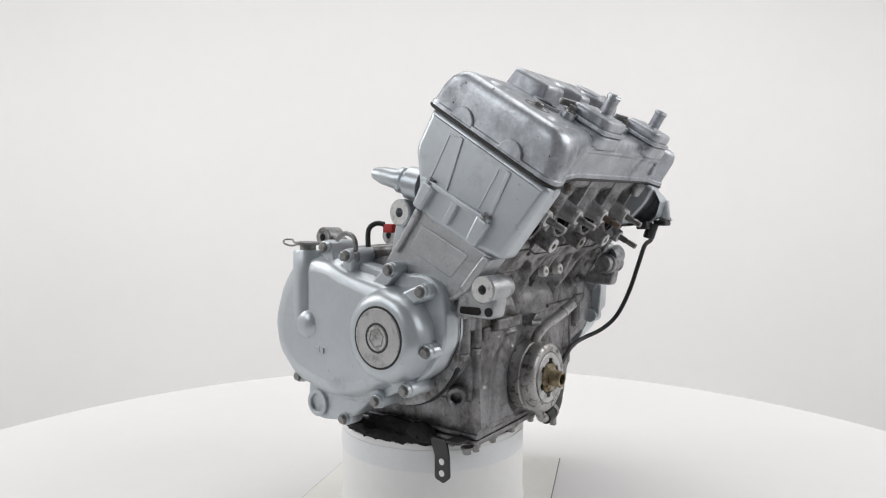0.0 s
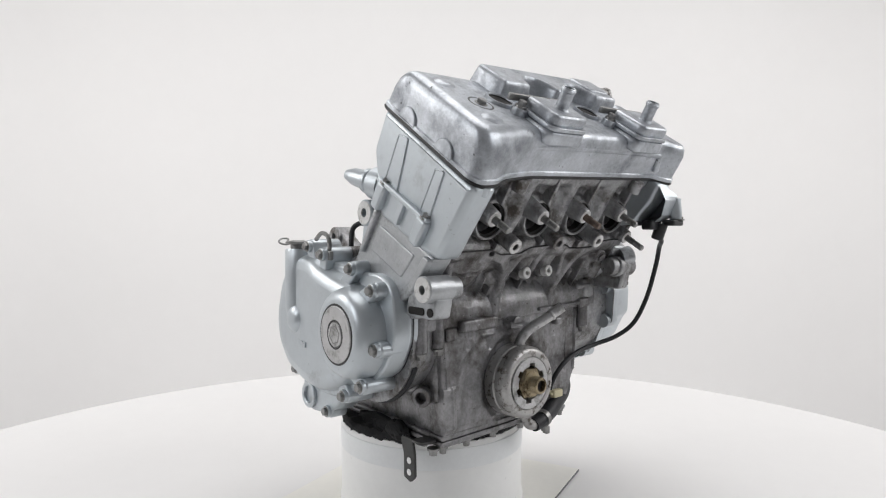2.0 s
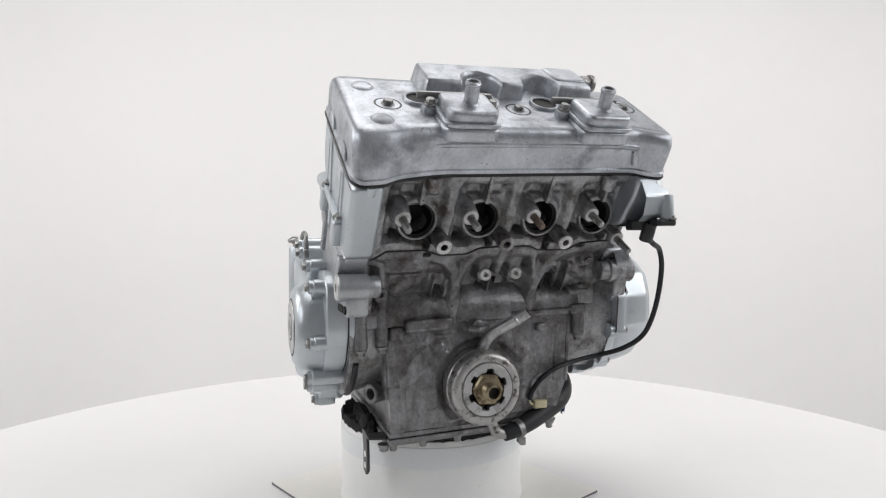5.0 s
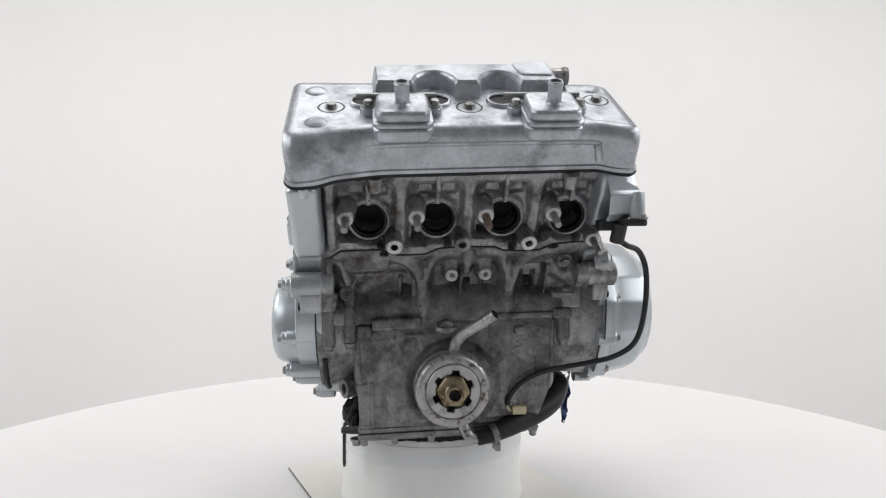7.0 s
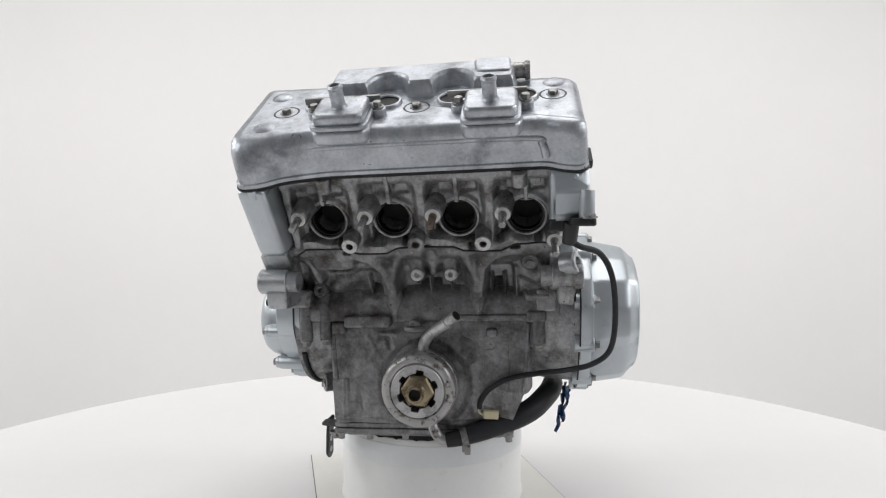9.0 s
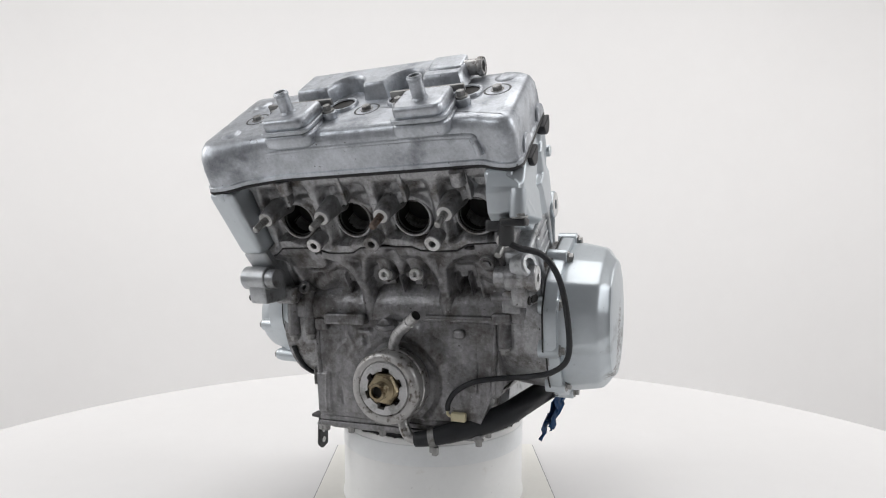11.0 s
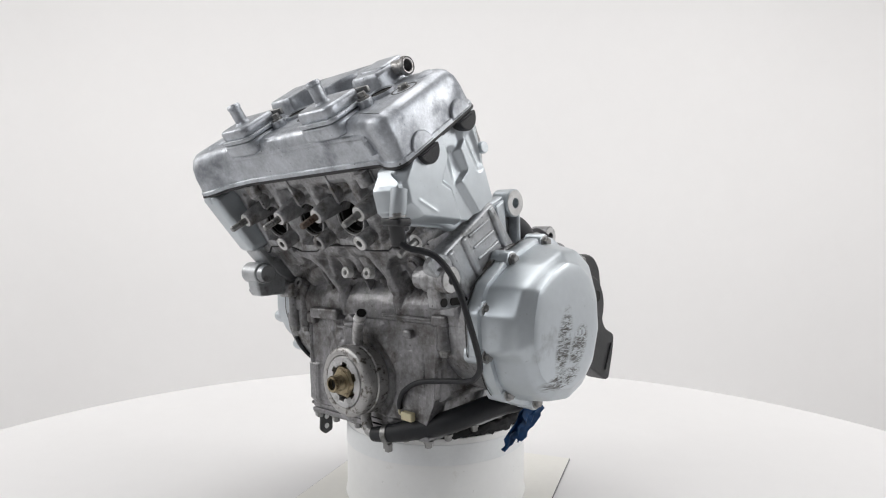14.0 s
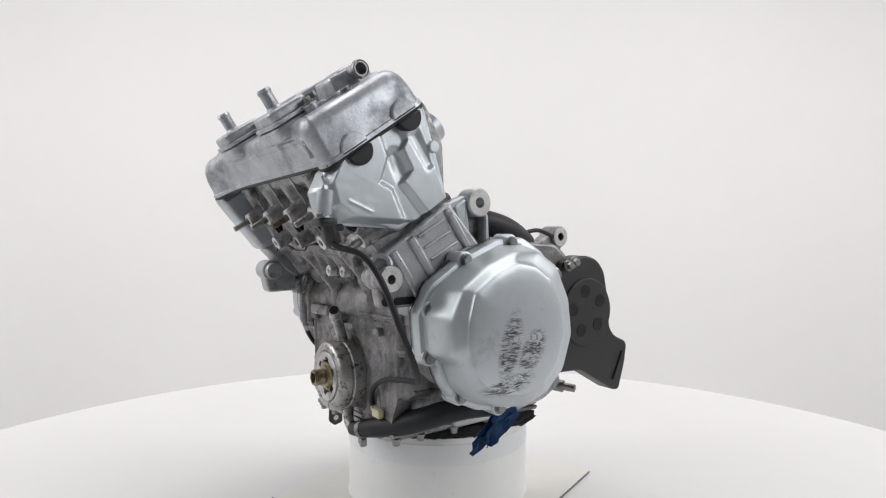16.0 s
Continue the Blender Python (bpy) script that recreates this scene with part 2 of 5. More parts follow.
# ---------------------------------------------------------------- the place
def build_place():
    bm = bmesh.new()
    lathe(bm, (0, -0.15, 0), (0, 0, 1), [(-0.03, 0.90), (-0.030, 0.922), (-0.027, 0.926), (-0.003, 0.926), (0, 0.923)], 160)
    tagged(part("table", bm, WHITE), "round white glossy laminate table top", "table", kind="structure")
    bm = bmesh.new()
    lathe(bm, (0, -0.15, -0.75), (0, 0, 1), [(0, 0.35), (0.03, 0.34), (0.05, 0.12), (0.72, 0.12)], 48)
    tagged(part("table_column", bm, WHITE), "white column under the round table", "table base", kind="structure")
    bm = bmesh.new()
    box(bm, (0, 0, -0.77), (7.0, 7.0, 0.04))
    tagged(part("floor", bm, WALL), "plain white studio floor", "floor", kind="structure")
    # seamless white wall behind and beside the table; unseen grey wall darkens metal reflections
    back = [Vector((2.6, -1.0))] + [p for p in fillet([(2.6, -1.0), (2.6, 2.4), (-2.6, 2.4), (-2.6, -1.0)], [0.0, 0.7, 0.7, 0.0], 10)[11:33]] + [Vector((-2.6, -1.0))]
    front = [Vector((-2.6, -1.0)), Vector((-2.6, -2.9)), Vector((2.6, -2.9)), Vector((2.6, -1.0))]
    for name, line, m, words in (("wall_back", back, WALL, "seamless white studio wall with soft corners"), ("unseen_wall_front", front, GREY, "unseen grey wall added to darken reflections")):
        bm = bmesh.new()
        rows = []
        for k, z in ((1.0, -0.75), (1.0, 2.6), (1.025, 2.6), (1.025, -0.75)):
            rows.append([bm.verts.new((p.x * k, p.y * k, z)) for p in line])
        for a, b in zip(rows, rows[1:] + rows[:1]):
            for q in range(len(line) - 1):
                bm.faces.new((a[q], a[q + 1], b[q + 1], b[q]))
        tagged(part(name, bm, m), words, "wall", kind="structure")
    # grey ceiling out of view, added so that upward metal reflects darker
    bm = bmesh.new()
    box(bm, (0, -0.25, 2.63), (5.5, 5.6, 0.04))
    tagged(part("ceiling", bm, GREY), "unseen grey ceiling added to darken reflections", "ceiling", kind="structure")


# ---------------------------------------------------------------- support of the engine
PED = (-0.012, 0.004)


def build_support():
    stand = empty("pedestal")
    tagged(stand, "white plastic tube pedestal on the round table", "pedestal")
    bm = bmesh.new()
    lathe(bm, (*PED, 0.004), (0, 0, 1), [(0, 0.1305), (0.004, 0.1295), (0.008, 0.1285), (0.105, 0.1285), (0.108, 0.1275), (0.108, 0.1215), (0.105, 0.1205), (0.03, 0.1205)], 96)
    part("tube", bm, TUBE, stand, "white plastic tube")
    bm = bmesh.new()
    lathe(bm, (*PED, 0.078), (0, 0, 1), [(0, 0.1287), (0.0003, 0.1293), (0.0265, 0.1293), (0.027, 0.1287)], 96, (False, False))
    part("tape_band", bm, TAPE, stand, "pale grey tape round the rim")
    # ragged black foam between the tube and the sump
    bm = bmesh.new()
    rng = random.Random(4)
    rings = []
    for z, r in ((0.085, 0.112), (0.085, 0.119), (0.1095, 0.1200), (0.1125, 0.1275), (0.118, 0.1285), (0.1235, 0.1255), (0.1235, 0.100), (0.123, 0.05)):
        rings.append([Vector((PED[0] + math.cos(2 * math.pi * i / 120) * (r + rng.uniform(-0.0015, 0.0015)), PED[1] + math.sin(2 * math.pi * i / 120) * (r + rng.uniform(-0.0015, 0.0015)),
                              z + (rng.uniform(-0.003, 0.0035) if z > 0.1 else 0))) for i in range(120)])
    loft(bm, rings)
    part("foam_ring", bm, FOAM, stand, "ragged black foam ring")
    for c, r in (((-0.116, -0.020, 0.121), (0.012, 0.062, 0.016)), ((-0.120, -0.062, 0.127), (0.010, 0.022, 0.013)), ((0.096, 0.055, 0.119), (0.016, 0.040, 0.012))):
        bm = bmesh.new()
        bmesh.ops.create_icosphere(bm, subdivisions=3, radius=1.0)
        for v in bm.verts:
            v.co = Vector((c[k] + v.co[k] * r[k] * rng.uniform(0.80, 1.16) for k in range(3)))
        part("foam_lump", bm, FOAM, stand, "torn lump of black foam")
    sheet = empty("base_board")
    tagged(sheet, "thin off-white square board under the pedestal", "board")
    c = Vector((0.2078, -0.0873))
    b = Vector((0.0815, 0.2233))
    e = (b - c)
    n = Vector((-e.y, e.x))
    bm = bmesh.new()
    plate(bm, [c, b, b + n, c + n], 0.0005, 0.0035, Matrix(), 0.002, 0.0005)
    part("sheet", bm, BOARD, sheet)
    ring = [c, b, b + n, c + n]
    # dark strips stand in for the shaded sides of the board
    for k in range(4):
        p, q = ring[k], ring[(k + 1) % 4]
        out = Vector((q.y - p.y, p.x - q.x)).normalized() * 0.0012
        bm = bmesh.new()
        plate(bm, [p + out, q + out, q, p], 0.0004, 0.0026, Matrix(), 0.0002, 0.0001, 1)
        part("edge_shade_strip", bm, EDGE_SHADE, sheet, "dark strip painted as the shaded board edge")
    return stand, sheet


# ---------------------------------------------------------------- engine
def lug(bm, c, d, r, ri, length, seg=24):
    """An eye with a bore through it, its axis along d, centred on c."""
    a = Vector(c) - Vector(d).normalized() * length / 2
    lathe(bm, a, d, [(0.0, ri), (0.0, r - 0.0012), (0.0012, r), (length - 0.0012, r), (length, r - 0.0012), (length, ri), (0.0, ri)], seg, (False, False))


def turned_face(parent, c, d, r, ri):
    """The bright machined ring on the end of an eye."""
    bm = bmesh.new()
    lathe(bm, c, d, [(-0.001, r), (0.0003, r), (0.0006, r - 0.0004), (0.0006, ri), (-0.001, ri)], 28, (False, False))
    part("machined_face", bm, TURNED, parent, "bright machined ring")


def relief(parent, name, material, poly, d0, d1, m, r=0.004, edge=0.002, label=""):
    """One raised or sunk casting feature as a part."""
    if material in (GRIME, CAST):          # rough castings have softer edges
        r, edge = max(r, 0.0045), max(edge, 0.0035)
    bm = bmesh.new()
    plate(bm, poly, d0, d1, m, r, edge)
    return part(name, bm, material, parent, label)


def rect(x0, z0, x1, z1):
    return [(x0, z0), (x1, z0), (x1, z1), (x0, z1)]


def ease(x, a, b):
    """0 at a, 1 at b, smooth between."""
    t = np.clip((x - a) / (b - a), 0, 1)
    return t * t * (3 - 2 * t)


def on_pad(U, W, u0, u1, w0, w1, soft=0.003):
    """1 on a rectangle with soft edges, 0 away from it."""
    return ease(U, u0 - soft, u0 + soft) * ease(-U, -u1 - soft, -u1 + soft) * ease(W, w0 - soft, w0 + soft) * ease(-W, -w1 - soft, -w1 + soft)


def on_bar(U, W, line, r, soft=0.004):
    """1 on a bar that follows a line, 0 away from it."""
    best = np.full(U.shape, 9.0)
    for (a, b), (c, d) in zip(line, line[1:]):
        k = np.clip(((U - a) * (c - a) + (W - b) * (d - b)) / ((c - a) ** 2 + (d - b) ** 2), 0, 1)
        best = np.minimum(best, np.hypot(U - a - k * (c - a), W - b - k * (d - b)))
    return ease(-best, -r - soft, -r + soft)


def casting(parent, name, material, U, W, V, back, m, label, rough=0.0008):
    """A cast wall: the uneven face V over the net U, W, closed at the depth back."""
    rows, cols = U.shape
    lump = np.array([noise.fractal(Vector((float(a) * 60, float(b) * 60, 3.1)), 1.0, 2.0, 3) for a, b in zip(U.ravel(), W.ravel())]).reshape(U.shape)
    V = V + rough * lump
    verts = [m @ Vector(p) for p in zip(U.ravel().tolist(), W.ravel().tolist(), V.ravel().tolist())]
    faces = [(r * cols + c, r * cols + c + 1, (r + 1) * cols + c + 1, (r + 1) * cols + c) for r in range(rows - 1) for c in range(cols - 1)]
    rim = [c for c in range(cols)] + [r * cols + cols - 1 for r in range(1, rows)] + [(rows - 1) * cols + c for c in range(cols - 2, -1, -1)] + [r * cols for r in range(rows - 2, 0, -1)]
    first = len(verts)
    verts += [m @ Vector((float(U.flat[i]), float(W.flat[i]), back)) for i in rim]
    n = len(rim)
    faces += [(rim[i], rim[(i + 1) % n], first + (i + 1) % n, first + i) for i in range(n)]
    me = bpy.data.meshes.new(name)
    me.from_pydata(verts, [], faces)
    bm = bmesh.new()
    bm.from_mesh(me)
    bpy.data.meshes.remove(me)
    return part(name, bm, material, parent, label, 60)


# the joint of head and block drops between the ports
JOINT = ((-0.165, -0.1085), (-0.143, -0.1085), (-0.129, -0.0985), (-0.086, -0.0985), (-0.066, -0.1065), (-0.034, -0.1062), (-0.021, -0.0990), (0.006, -0.0975), (0.045, -0.0990), (0.054, -0.1040), (0.075, -0.1056), (0.097, -0.1052), (0.111, -0.0970), (0.141, -0.0950), (0.165, -0.0965))
PORTS = (-0.0970, -0.0222, 0.0518, 0.1255)


def joint(u):
    return np.interp(u, [p[0] for p in JOINT], [p[1] for p in JOINT])


def build_crankcase(eng):
    bm = bmesh.new()
    upper = [(-0.148, -0.077), (-0.150, -0.054), (-0.128, -0.020), (-0.100, 0.040), (-0.060, 0.020), (0.070, 0.012), (0.092, -0.010), (0.092, -0.077)]
    plate(bm, upper, -0.160, 0.163, M_X, [0.003, 0.01, 0.01, 0.01, 0.01, 0.01, 0.01, 0.003], 0.004)
    case = part("crankcase_upper", bm, GRIME, eng, "oily grey cast aluminium upper crankcase")
    relief(case, "gearbox_back", GRIME, [(0.06, 0.012), (0.110, 0.012), (0.140, -0.015), (0.136, -0.10), (0.090, -0.15), (0.06, -0.15)], -0.105, 0.125, M_X, 0.012, 0.006)
    bm = bmesh.new()
    lower = [(-0.1445, -0.056), (0.100, -0.056), (0.100, -0.130), (0.085, -0.170), (-0.136, -0.170), (-0.141, -0.135)]
    plate(bm, lower, -0.122, 0.128, M_X, 0.008, 0.014)
    low = part("crankcase_lower", bm, GRIME, eng, "oily grey cast aluminium lower crankcase")
    # round housings that carry the two side covers
    bm = bmesh.new()
    lathe(bm, (-0.105, -0.060, -0.0795), (-1, 0, 0), [(0, 0.078), (0.030, 0.084), (0.050, 0.087), (0.058, 0.089)], 48)
    part("clutch_housing", bm, CAST, low, "round cast clutch housing")
    bm = bmesh.new()
    lathe(bm, (0.110, -0.060, -0.0755), (1, 0, 0), [(0, 0.078), (0.030, 0.086), (0.0755, 0.091)], 48)
    part("alternator_housing", bm, CAST, low, "round cast alternator housing")
    # oil pan with its flange
    bm = bmesh.new()
    plate(bm, [(-0.117, -0.140), (-0.112, -0.224), (0.096, -0.224), (0.112, -0.140)], -0.085, 0.137, M_F, 0.010, 0.012)
    sump = part("oil_pan", bm, GRIME, eng, "grey cast oil pan with flange")
    for a, b, w in ((-0.2045, -0.2105, 0.0), (-0.2115, -0.2175, 0.001)):
        bm = bmesh.new()
        plate(bm, [(-0.119 - w, a), (-0.118 - w, b), (0.102 + w, b), (0.104 + w, a)], -0.088, 0.1395 + w, M_F, 0.003, 0.001)
        part("flange", bm, GRIME, sump)
    for x in (-0.112, -0.075, -0.03, 0.02, 0.06, 0.098):
        bolt(sump, (x, -0.134, -0.2175), (0, 0, -1), 0.0045, 0.008)
    for y in (-0.10, -0.05, 0.0, 0.05):
        for x in (-0.113, 0.099):
            bolt(sump, (x, y, -0.2175), (0, 0, -1), 0.0045, 0.008)
    relief(sump, "corner_pad", GRIME, [(-0.118, -0.150), (-0.100, -0.150), (-0.098, -0.206), (-0.116, -0.206)], 0.12, 0.1410, M_F, 0.003, 0.0015)
    # front wall of the lower case
    relief(low, "side_flange", GRIME, [(-0.122, -0.078), (-0.114, -0.078), (-0.110, -0.150), (-0.118, -0.150)], 0.125, 0.1450, M_F, 0.002, 0.0015)
    relief(low, "side_flange", GRIME, [(0.122, -0.078), (0.128, -0.078), (0.121, -0.165), (0.115, -0.165)], 0.125, 0.1448, M_F, 0.002, 0.0015)
    relief(low, "lug", GRIME, rect(0.074, -0.096, 0.088, -0.085), 0.138, 0.152, M_F, 0.003, 0.002)
    relief(low, "lug", GRIME, rect(-0.116, -0.092, -0.098, -0.076), 0.138, 0.151, M_F, 0.003, 0.002)
    for x, z0, z1, r in ((-0.150, -0.100, -0.040, 0.0085), (-0.1245, -0.098, -0.040, 0.0075), (0.136, -0.105, -0.066, 0.0085)):
        bm = bmesh.new()
        lathe(bm, (x, -0.1445, z0), (0, 0, 1), [(0, r * 0.8), (0.002, r), (z1 - z0 - 0.002, r), (z1 - z0, r * 0.8)], 18)
        post = part("bolt_post", bm, GRIME, case, "cast bolt post")
        bolt(post, (x, -0.1445, z0), (0, 0, -1), 0.0055, 0.007)
    # upper case, front
    relief(case, "ledge", GRIME, rect(-0.098, -0.083, -0.040, -0.068), 0.140, 0.1585, M_F, 0.003, 0.0025, "raised cast ledge")
    relief(case, "ledge", GRIME, rect(0.040, -0.073, 0.124, -0.068), 0.140, 0.1530, M_F, 0.002, 0.0015)
    relief(case, "lug", GRIME, rect(0.122, -0.078, 0.146, -0.064), 0.135, 0.1530, M_F, 0.003, 0.002)
    relief(case, "pad", CAST, [(0.134, -0.066), (0.158, -0.066), (0.160, -0.040), (0.150, -0.034), (0.134, -0.040)], 0.135, 0.1500, M_F, 0.003, 0.002, "flat bluish cast pad")
    relief(case, "pad", CAST, [(-0.168, -0.058), (-0.140, -0.058), (-0.136, -0.036), (-0.168, -0.034)], 0.130, 0.160, M_F, 0.004, 0.003)
    bm = bmesh.new()
    cyl(bm, (-0.010, -0.140, -0.081), (0, -1, 0), 0.022, 0.0085, 18, 0.002)
    sweep(bm, [(-0.020, -0.158, -0.083), (-0.010, -0.163, -0.084), (0.002, -0.158, -0.083)], 0.004, 10, 4)
    part("plug_boss", bm, GRIME, case, "cast plug boss")
    bm = bmesh.new()
    hollow(bm, (-0.1267, -0.140, -0.040), (0, -1, 0.25), 0.016, 0.0085, 0.0030, 0.008)
    part("boss", bm, GRIME, case, "small cast boss with a hole")
    # face of the lower case
    k, z = np.meshgrid(np.linspace(0, 1, 190), np.linspace(-0.2035, -0.0755, 100))
    x0, x1 = np.interp(z, (-0.2035, -0.150, -0.0755), (-0.116, -0.118, -0.117)), np.interp(z, (-0.2035, -0.165, -0.0755), (0.101, 0.118, 0.125))
    x = x0 + (x1 - x0) * k
    d = 0.1405 + 0.0030 * ease(-np.hypot(x + 0.0015, z + 0.1545), -0.084, -0.064) - 0.0045 * ease(-np.hypot(x + 0.0015, z + 0.1545), -0.060, -0.048)
    d = d + 0.0026 * on_pad(x, z, -0.120, -0.098, -0.200, -0.148, 0.0012) + 0.0020 * ease(z, -0.1985, -0.1965) - 0.0022 * on_bar(x, z, ((0.104, -0.080), (0.100, -0.160)), 0.0006, 0.0012)
    for line, r, soft, h in ((((-0.100, -0.140), (-0.088, -0.118), (-0.070, -0.104)), 0.002, 0.006, 0.0022), (((-0.046, -0.098), (-0.043, -0.108)), 0.0025, 0.003, -0.0030), (((-0.054, -0.092), (-0.038, -0.092)), 0.002, 0.003, 0.0030), (((-0.072, -0.096), (-0.068, -0.100)), 0.002, 0.003, 0.0022),
                             (((0.050, -0.094), (0.062, -0.094)), 0.002, 0.0025, -0.0025), (((0.074, -0.108), (0.080, -0.108)), 0.002, 0.003, -0.0022), (((-0.116, -0.120), (-0.104, -0.142), (-0.104, -0.200)), 0.0008, 0.002, 0.0016), (((0.078, -0.160), (0.082, -0.196)), 0.0012, 0.003, 0.0016),
                             (((0.030, -0.080), (0.032, -0.110), (0.054, -0.128)), 0.003, 0.009, 0.0022), (((-0.083, -0.165), (-0.081, -0.185)), 0.0012, 0.0018, -0.0014)):
        d = d + h * on_bar(x, z, line, r, soft)
    casting(low, "front_face", GRIME, x, z, d, 0.120, M_F, "grey cast front face, oily and worn")
    bm = bmesh.new()
    plate(bm, rect(-0.118, -0.0752, 0.126, -0.0742), 0.130, 0.1478, M_F, 0.0002, 0.0002, 1)
    part("case_joint", bm, GASKET, case, "thin dark joint line between the cases")
    # rusty boss under the clutch cover
    bm = bmesh.new()
    hollow(bm, (-0.110, -0.108, -0.158), (-0.85, -0.5, 0), 0.030, 0.0120, 0.0065, 0.012)
    part("drain_boss", bm, GRIME, low, "oily boss with a rusty plug hole")
    return case, low


def build_block(eng):
    bm = bmesh.new()
    poly = [(0.030, -0.1025), (0.104, -0.1025), (0.104, -0.130), (0.104, -0.186), (0.100, -0.205), (0.010, -0.205), (0.030, -0.160)]
    plate(bm, poly, -0.160, 0.163, M_HX, 0.006, 0.004)
    block = part("cylinder_block", bm, GRIME, eng, "grey cast aluminium cylinder block with grime")
    # front wall with arched columns, pockets and ribs
    u, k = np.meshgrid(np.linspace(-0.158, 0.162, 260), np.linspace(0, 1, 96))
    w = joint(u) - 0.0009 + (-0.206 - joint(u)) * k
    v = 0.1335 + 0.010 * ease(w, -0.130, -0.108) + 0.006 * ease(-w, 0.182, 0.198)
    bays = ((-0.122, -0.052, -0.182, -0.140, 0.128, 0.006), (-0.026, 0.054, -0.180, -0.134, 0.1225, 0.007), (0.079, 0.112, -0.182, -0.134, 0.125, 0.006), (-0.152, -0.137, -0.175, -0.125, 0.124, 0.005))
    for u0, u1, w0, w1, deep, soft in bays:
        v = v + (deep - v) * on_pad(u, w, u0, u1, w0, w1, soft)
    humps = ((((-0.118, -0.190), (-0.060, -0.192)), 0.011, 0.006, 0.1400), (((-0.020, -0.192), (0.012, -0.189), (0.050, -0.192)), 0.010, 0.007, 0.1385), (((0.084, -0.192), (0.106, -0.190)), 0.010, 0.006, 0.1385),
             (((-0.085, -0.150), (-0.105, -0.165)), 0.010, 0.008, 0.1340), (((-0.119, -0.122), (-0.085, -0.121)), 0.010, 0.002, 0.1430),
             (((-0.084, -0.106), (-0.057, -0.116), (-0.043, -0.132), (-0.037, -0.160), (-0.036, -0.206)), 0.0075, 0.004, 0.1440),
             (((0.112, -0.102), (0.087, -0.114), (0.073, -0.130), (0.067, -0.160), (0.066, -0.206)), 0.0075, 0.004, 0.1440),
             (((-0.022, -0.104), (-0.026, -0.122), (-0.034, -0.145)), 0.005, 0.004, 0.1410), (((0.052, -0.106), (0.056, -0.122), (0.064, -0.145)), 0.005, 0.004, 0.1410),
             (((0.0155, -0.110), (0.0155, -0.142)), 0.006, 0.005, 0.1370), (((0.0098, -0.150), (0.0098, -0.200)), 0.0022, 0.0016, 0.1330),
             (((-0.0035, -0.126), (-0.0035, -0.150)), 0.0080, 0.003, 0.1385), (((0.0364, -0.126), (0.0364, -0.150)), 0.0080, 0.003, 0.1385), (((-0.0035, -0.142), (0.003, -0.178)), 0.0018, 0.0016, 0.1290), (((0.0364, -0.142), (0.034, -0.180)), 0.0018, 0.0016, 0.1290),
             (((-0.0635, -0.148), (-0.0640, -0.200)), 0.0020, 0.0016, 0.1360), (((-0.0475, -0.150), (-0.0470, -0.192)), 0.0020, 0.0016, 0.1360),
             (((0.0830, -0.150), (0.0830, -0.180)), 0.0016, 0.0014, 0.1350), (((0.0985, -0.150), (0.0995, -0.200)), 0.0018, 0.0014, 0.1360), (((0.112, -0.134), (0.112, -0.196)), 0.0024, 0.002, 0.1380),
             (((0.128, -0.116), (0.128, -0.128)), 0.0085, 0.003, 0.1430), (((0.120, -0.140), (0.136, -0.150)), 0.009, 0.007, 0.1390), (((0.149, -0.116), (0.146, -0.160)), 0.006, 0.005, 0.1440),
             (((-0.128, -0.180), (-0.128, -0.206)), 0.0050, 0.003, 0.1450), (((-0.146, -0.112), (-0.131, -0.122), (-0.124, -0.150)), 0.005, 0.004, 0.1410), (((-0.100, -0.138), (-0.080, -0.136)), 0.004, 0.004, 0.1400))
    for line, r, soft, top in humps:
        v = v + (top - v) * on_bar(u, w, line, r, soft)
    v = v + (0.1435 - v) * on_pad(u, w, 0.121, 0.151, -0.204, -0.172, 0.0022)
    holes = ((-0.0605, -0.0500, -0.1755, -0.1625, 0.108), (0.0125, 0.0215, -0.1745, -0.1600, 0.104), (-0.0020, 0.0072, -0.1745, -0.1600, 0.104), (0.0862, 0.0955, -0.1700, -0.1575, 0.106), (-0.0850, -0.0780, -0.1075, -0.1035, 0.128), (0.1080, 0.1170, -0.1030, -0.0985, 0.126))
    for u0, u1, w0, w1, deep in holes:
        v = v + (deep - v) * on_pad(u, w, u0, u1, w0, w1, 0.0010)
    casting(block, "front_wall", GRIME, u, w, v, 0.098, M_HF, "grimy cast front wall with arched columns")
    bm = bmesh.new()
    sweep(bm, [H(float(a), 0.1442, float(joint(a)) - 0.0004) for a in np.linspace(-0.146, 0.163, 75)], 0.0010, 6, 1)
    part("head_gasket", bm, GASKET, block, "thin black gasket line, wavy")
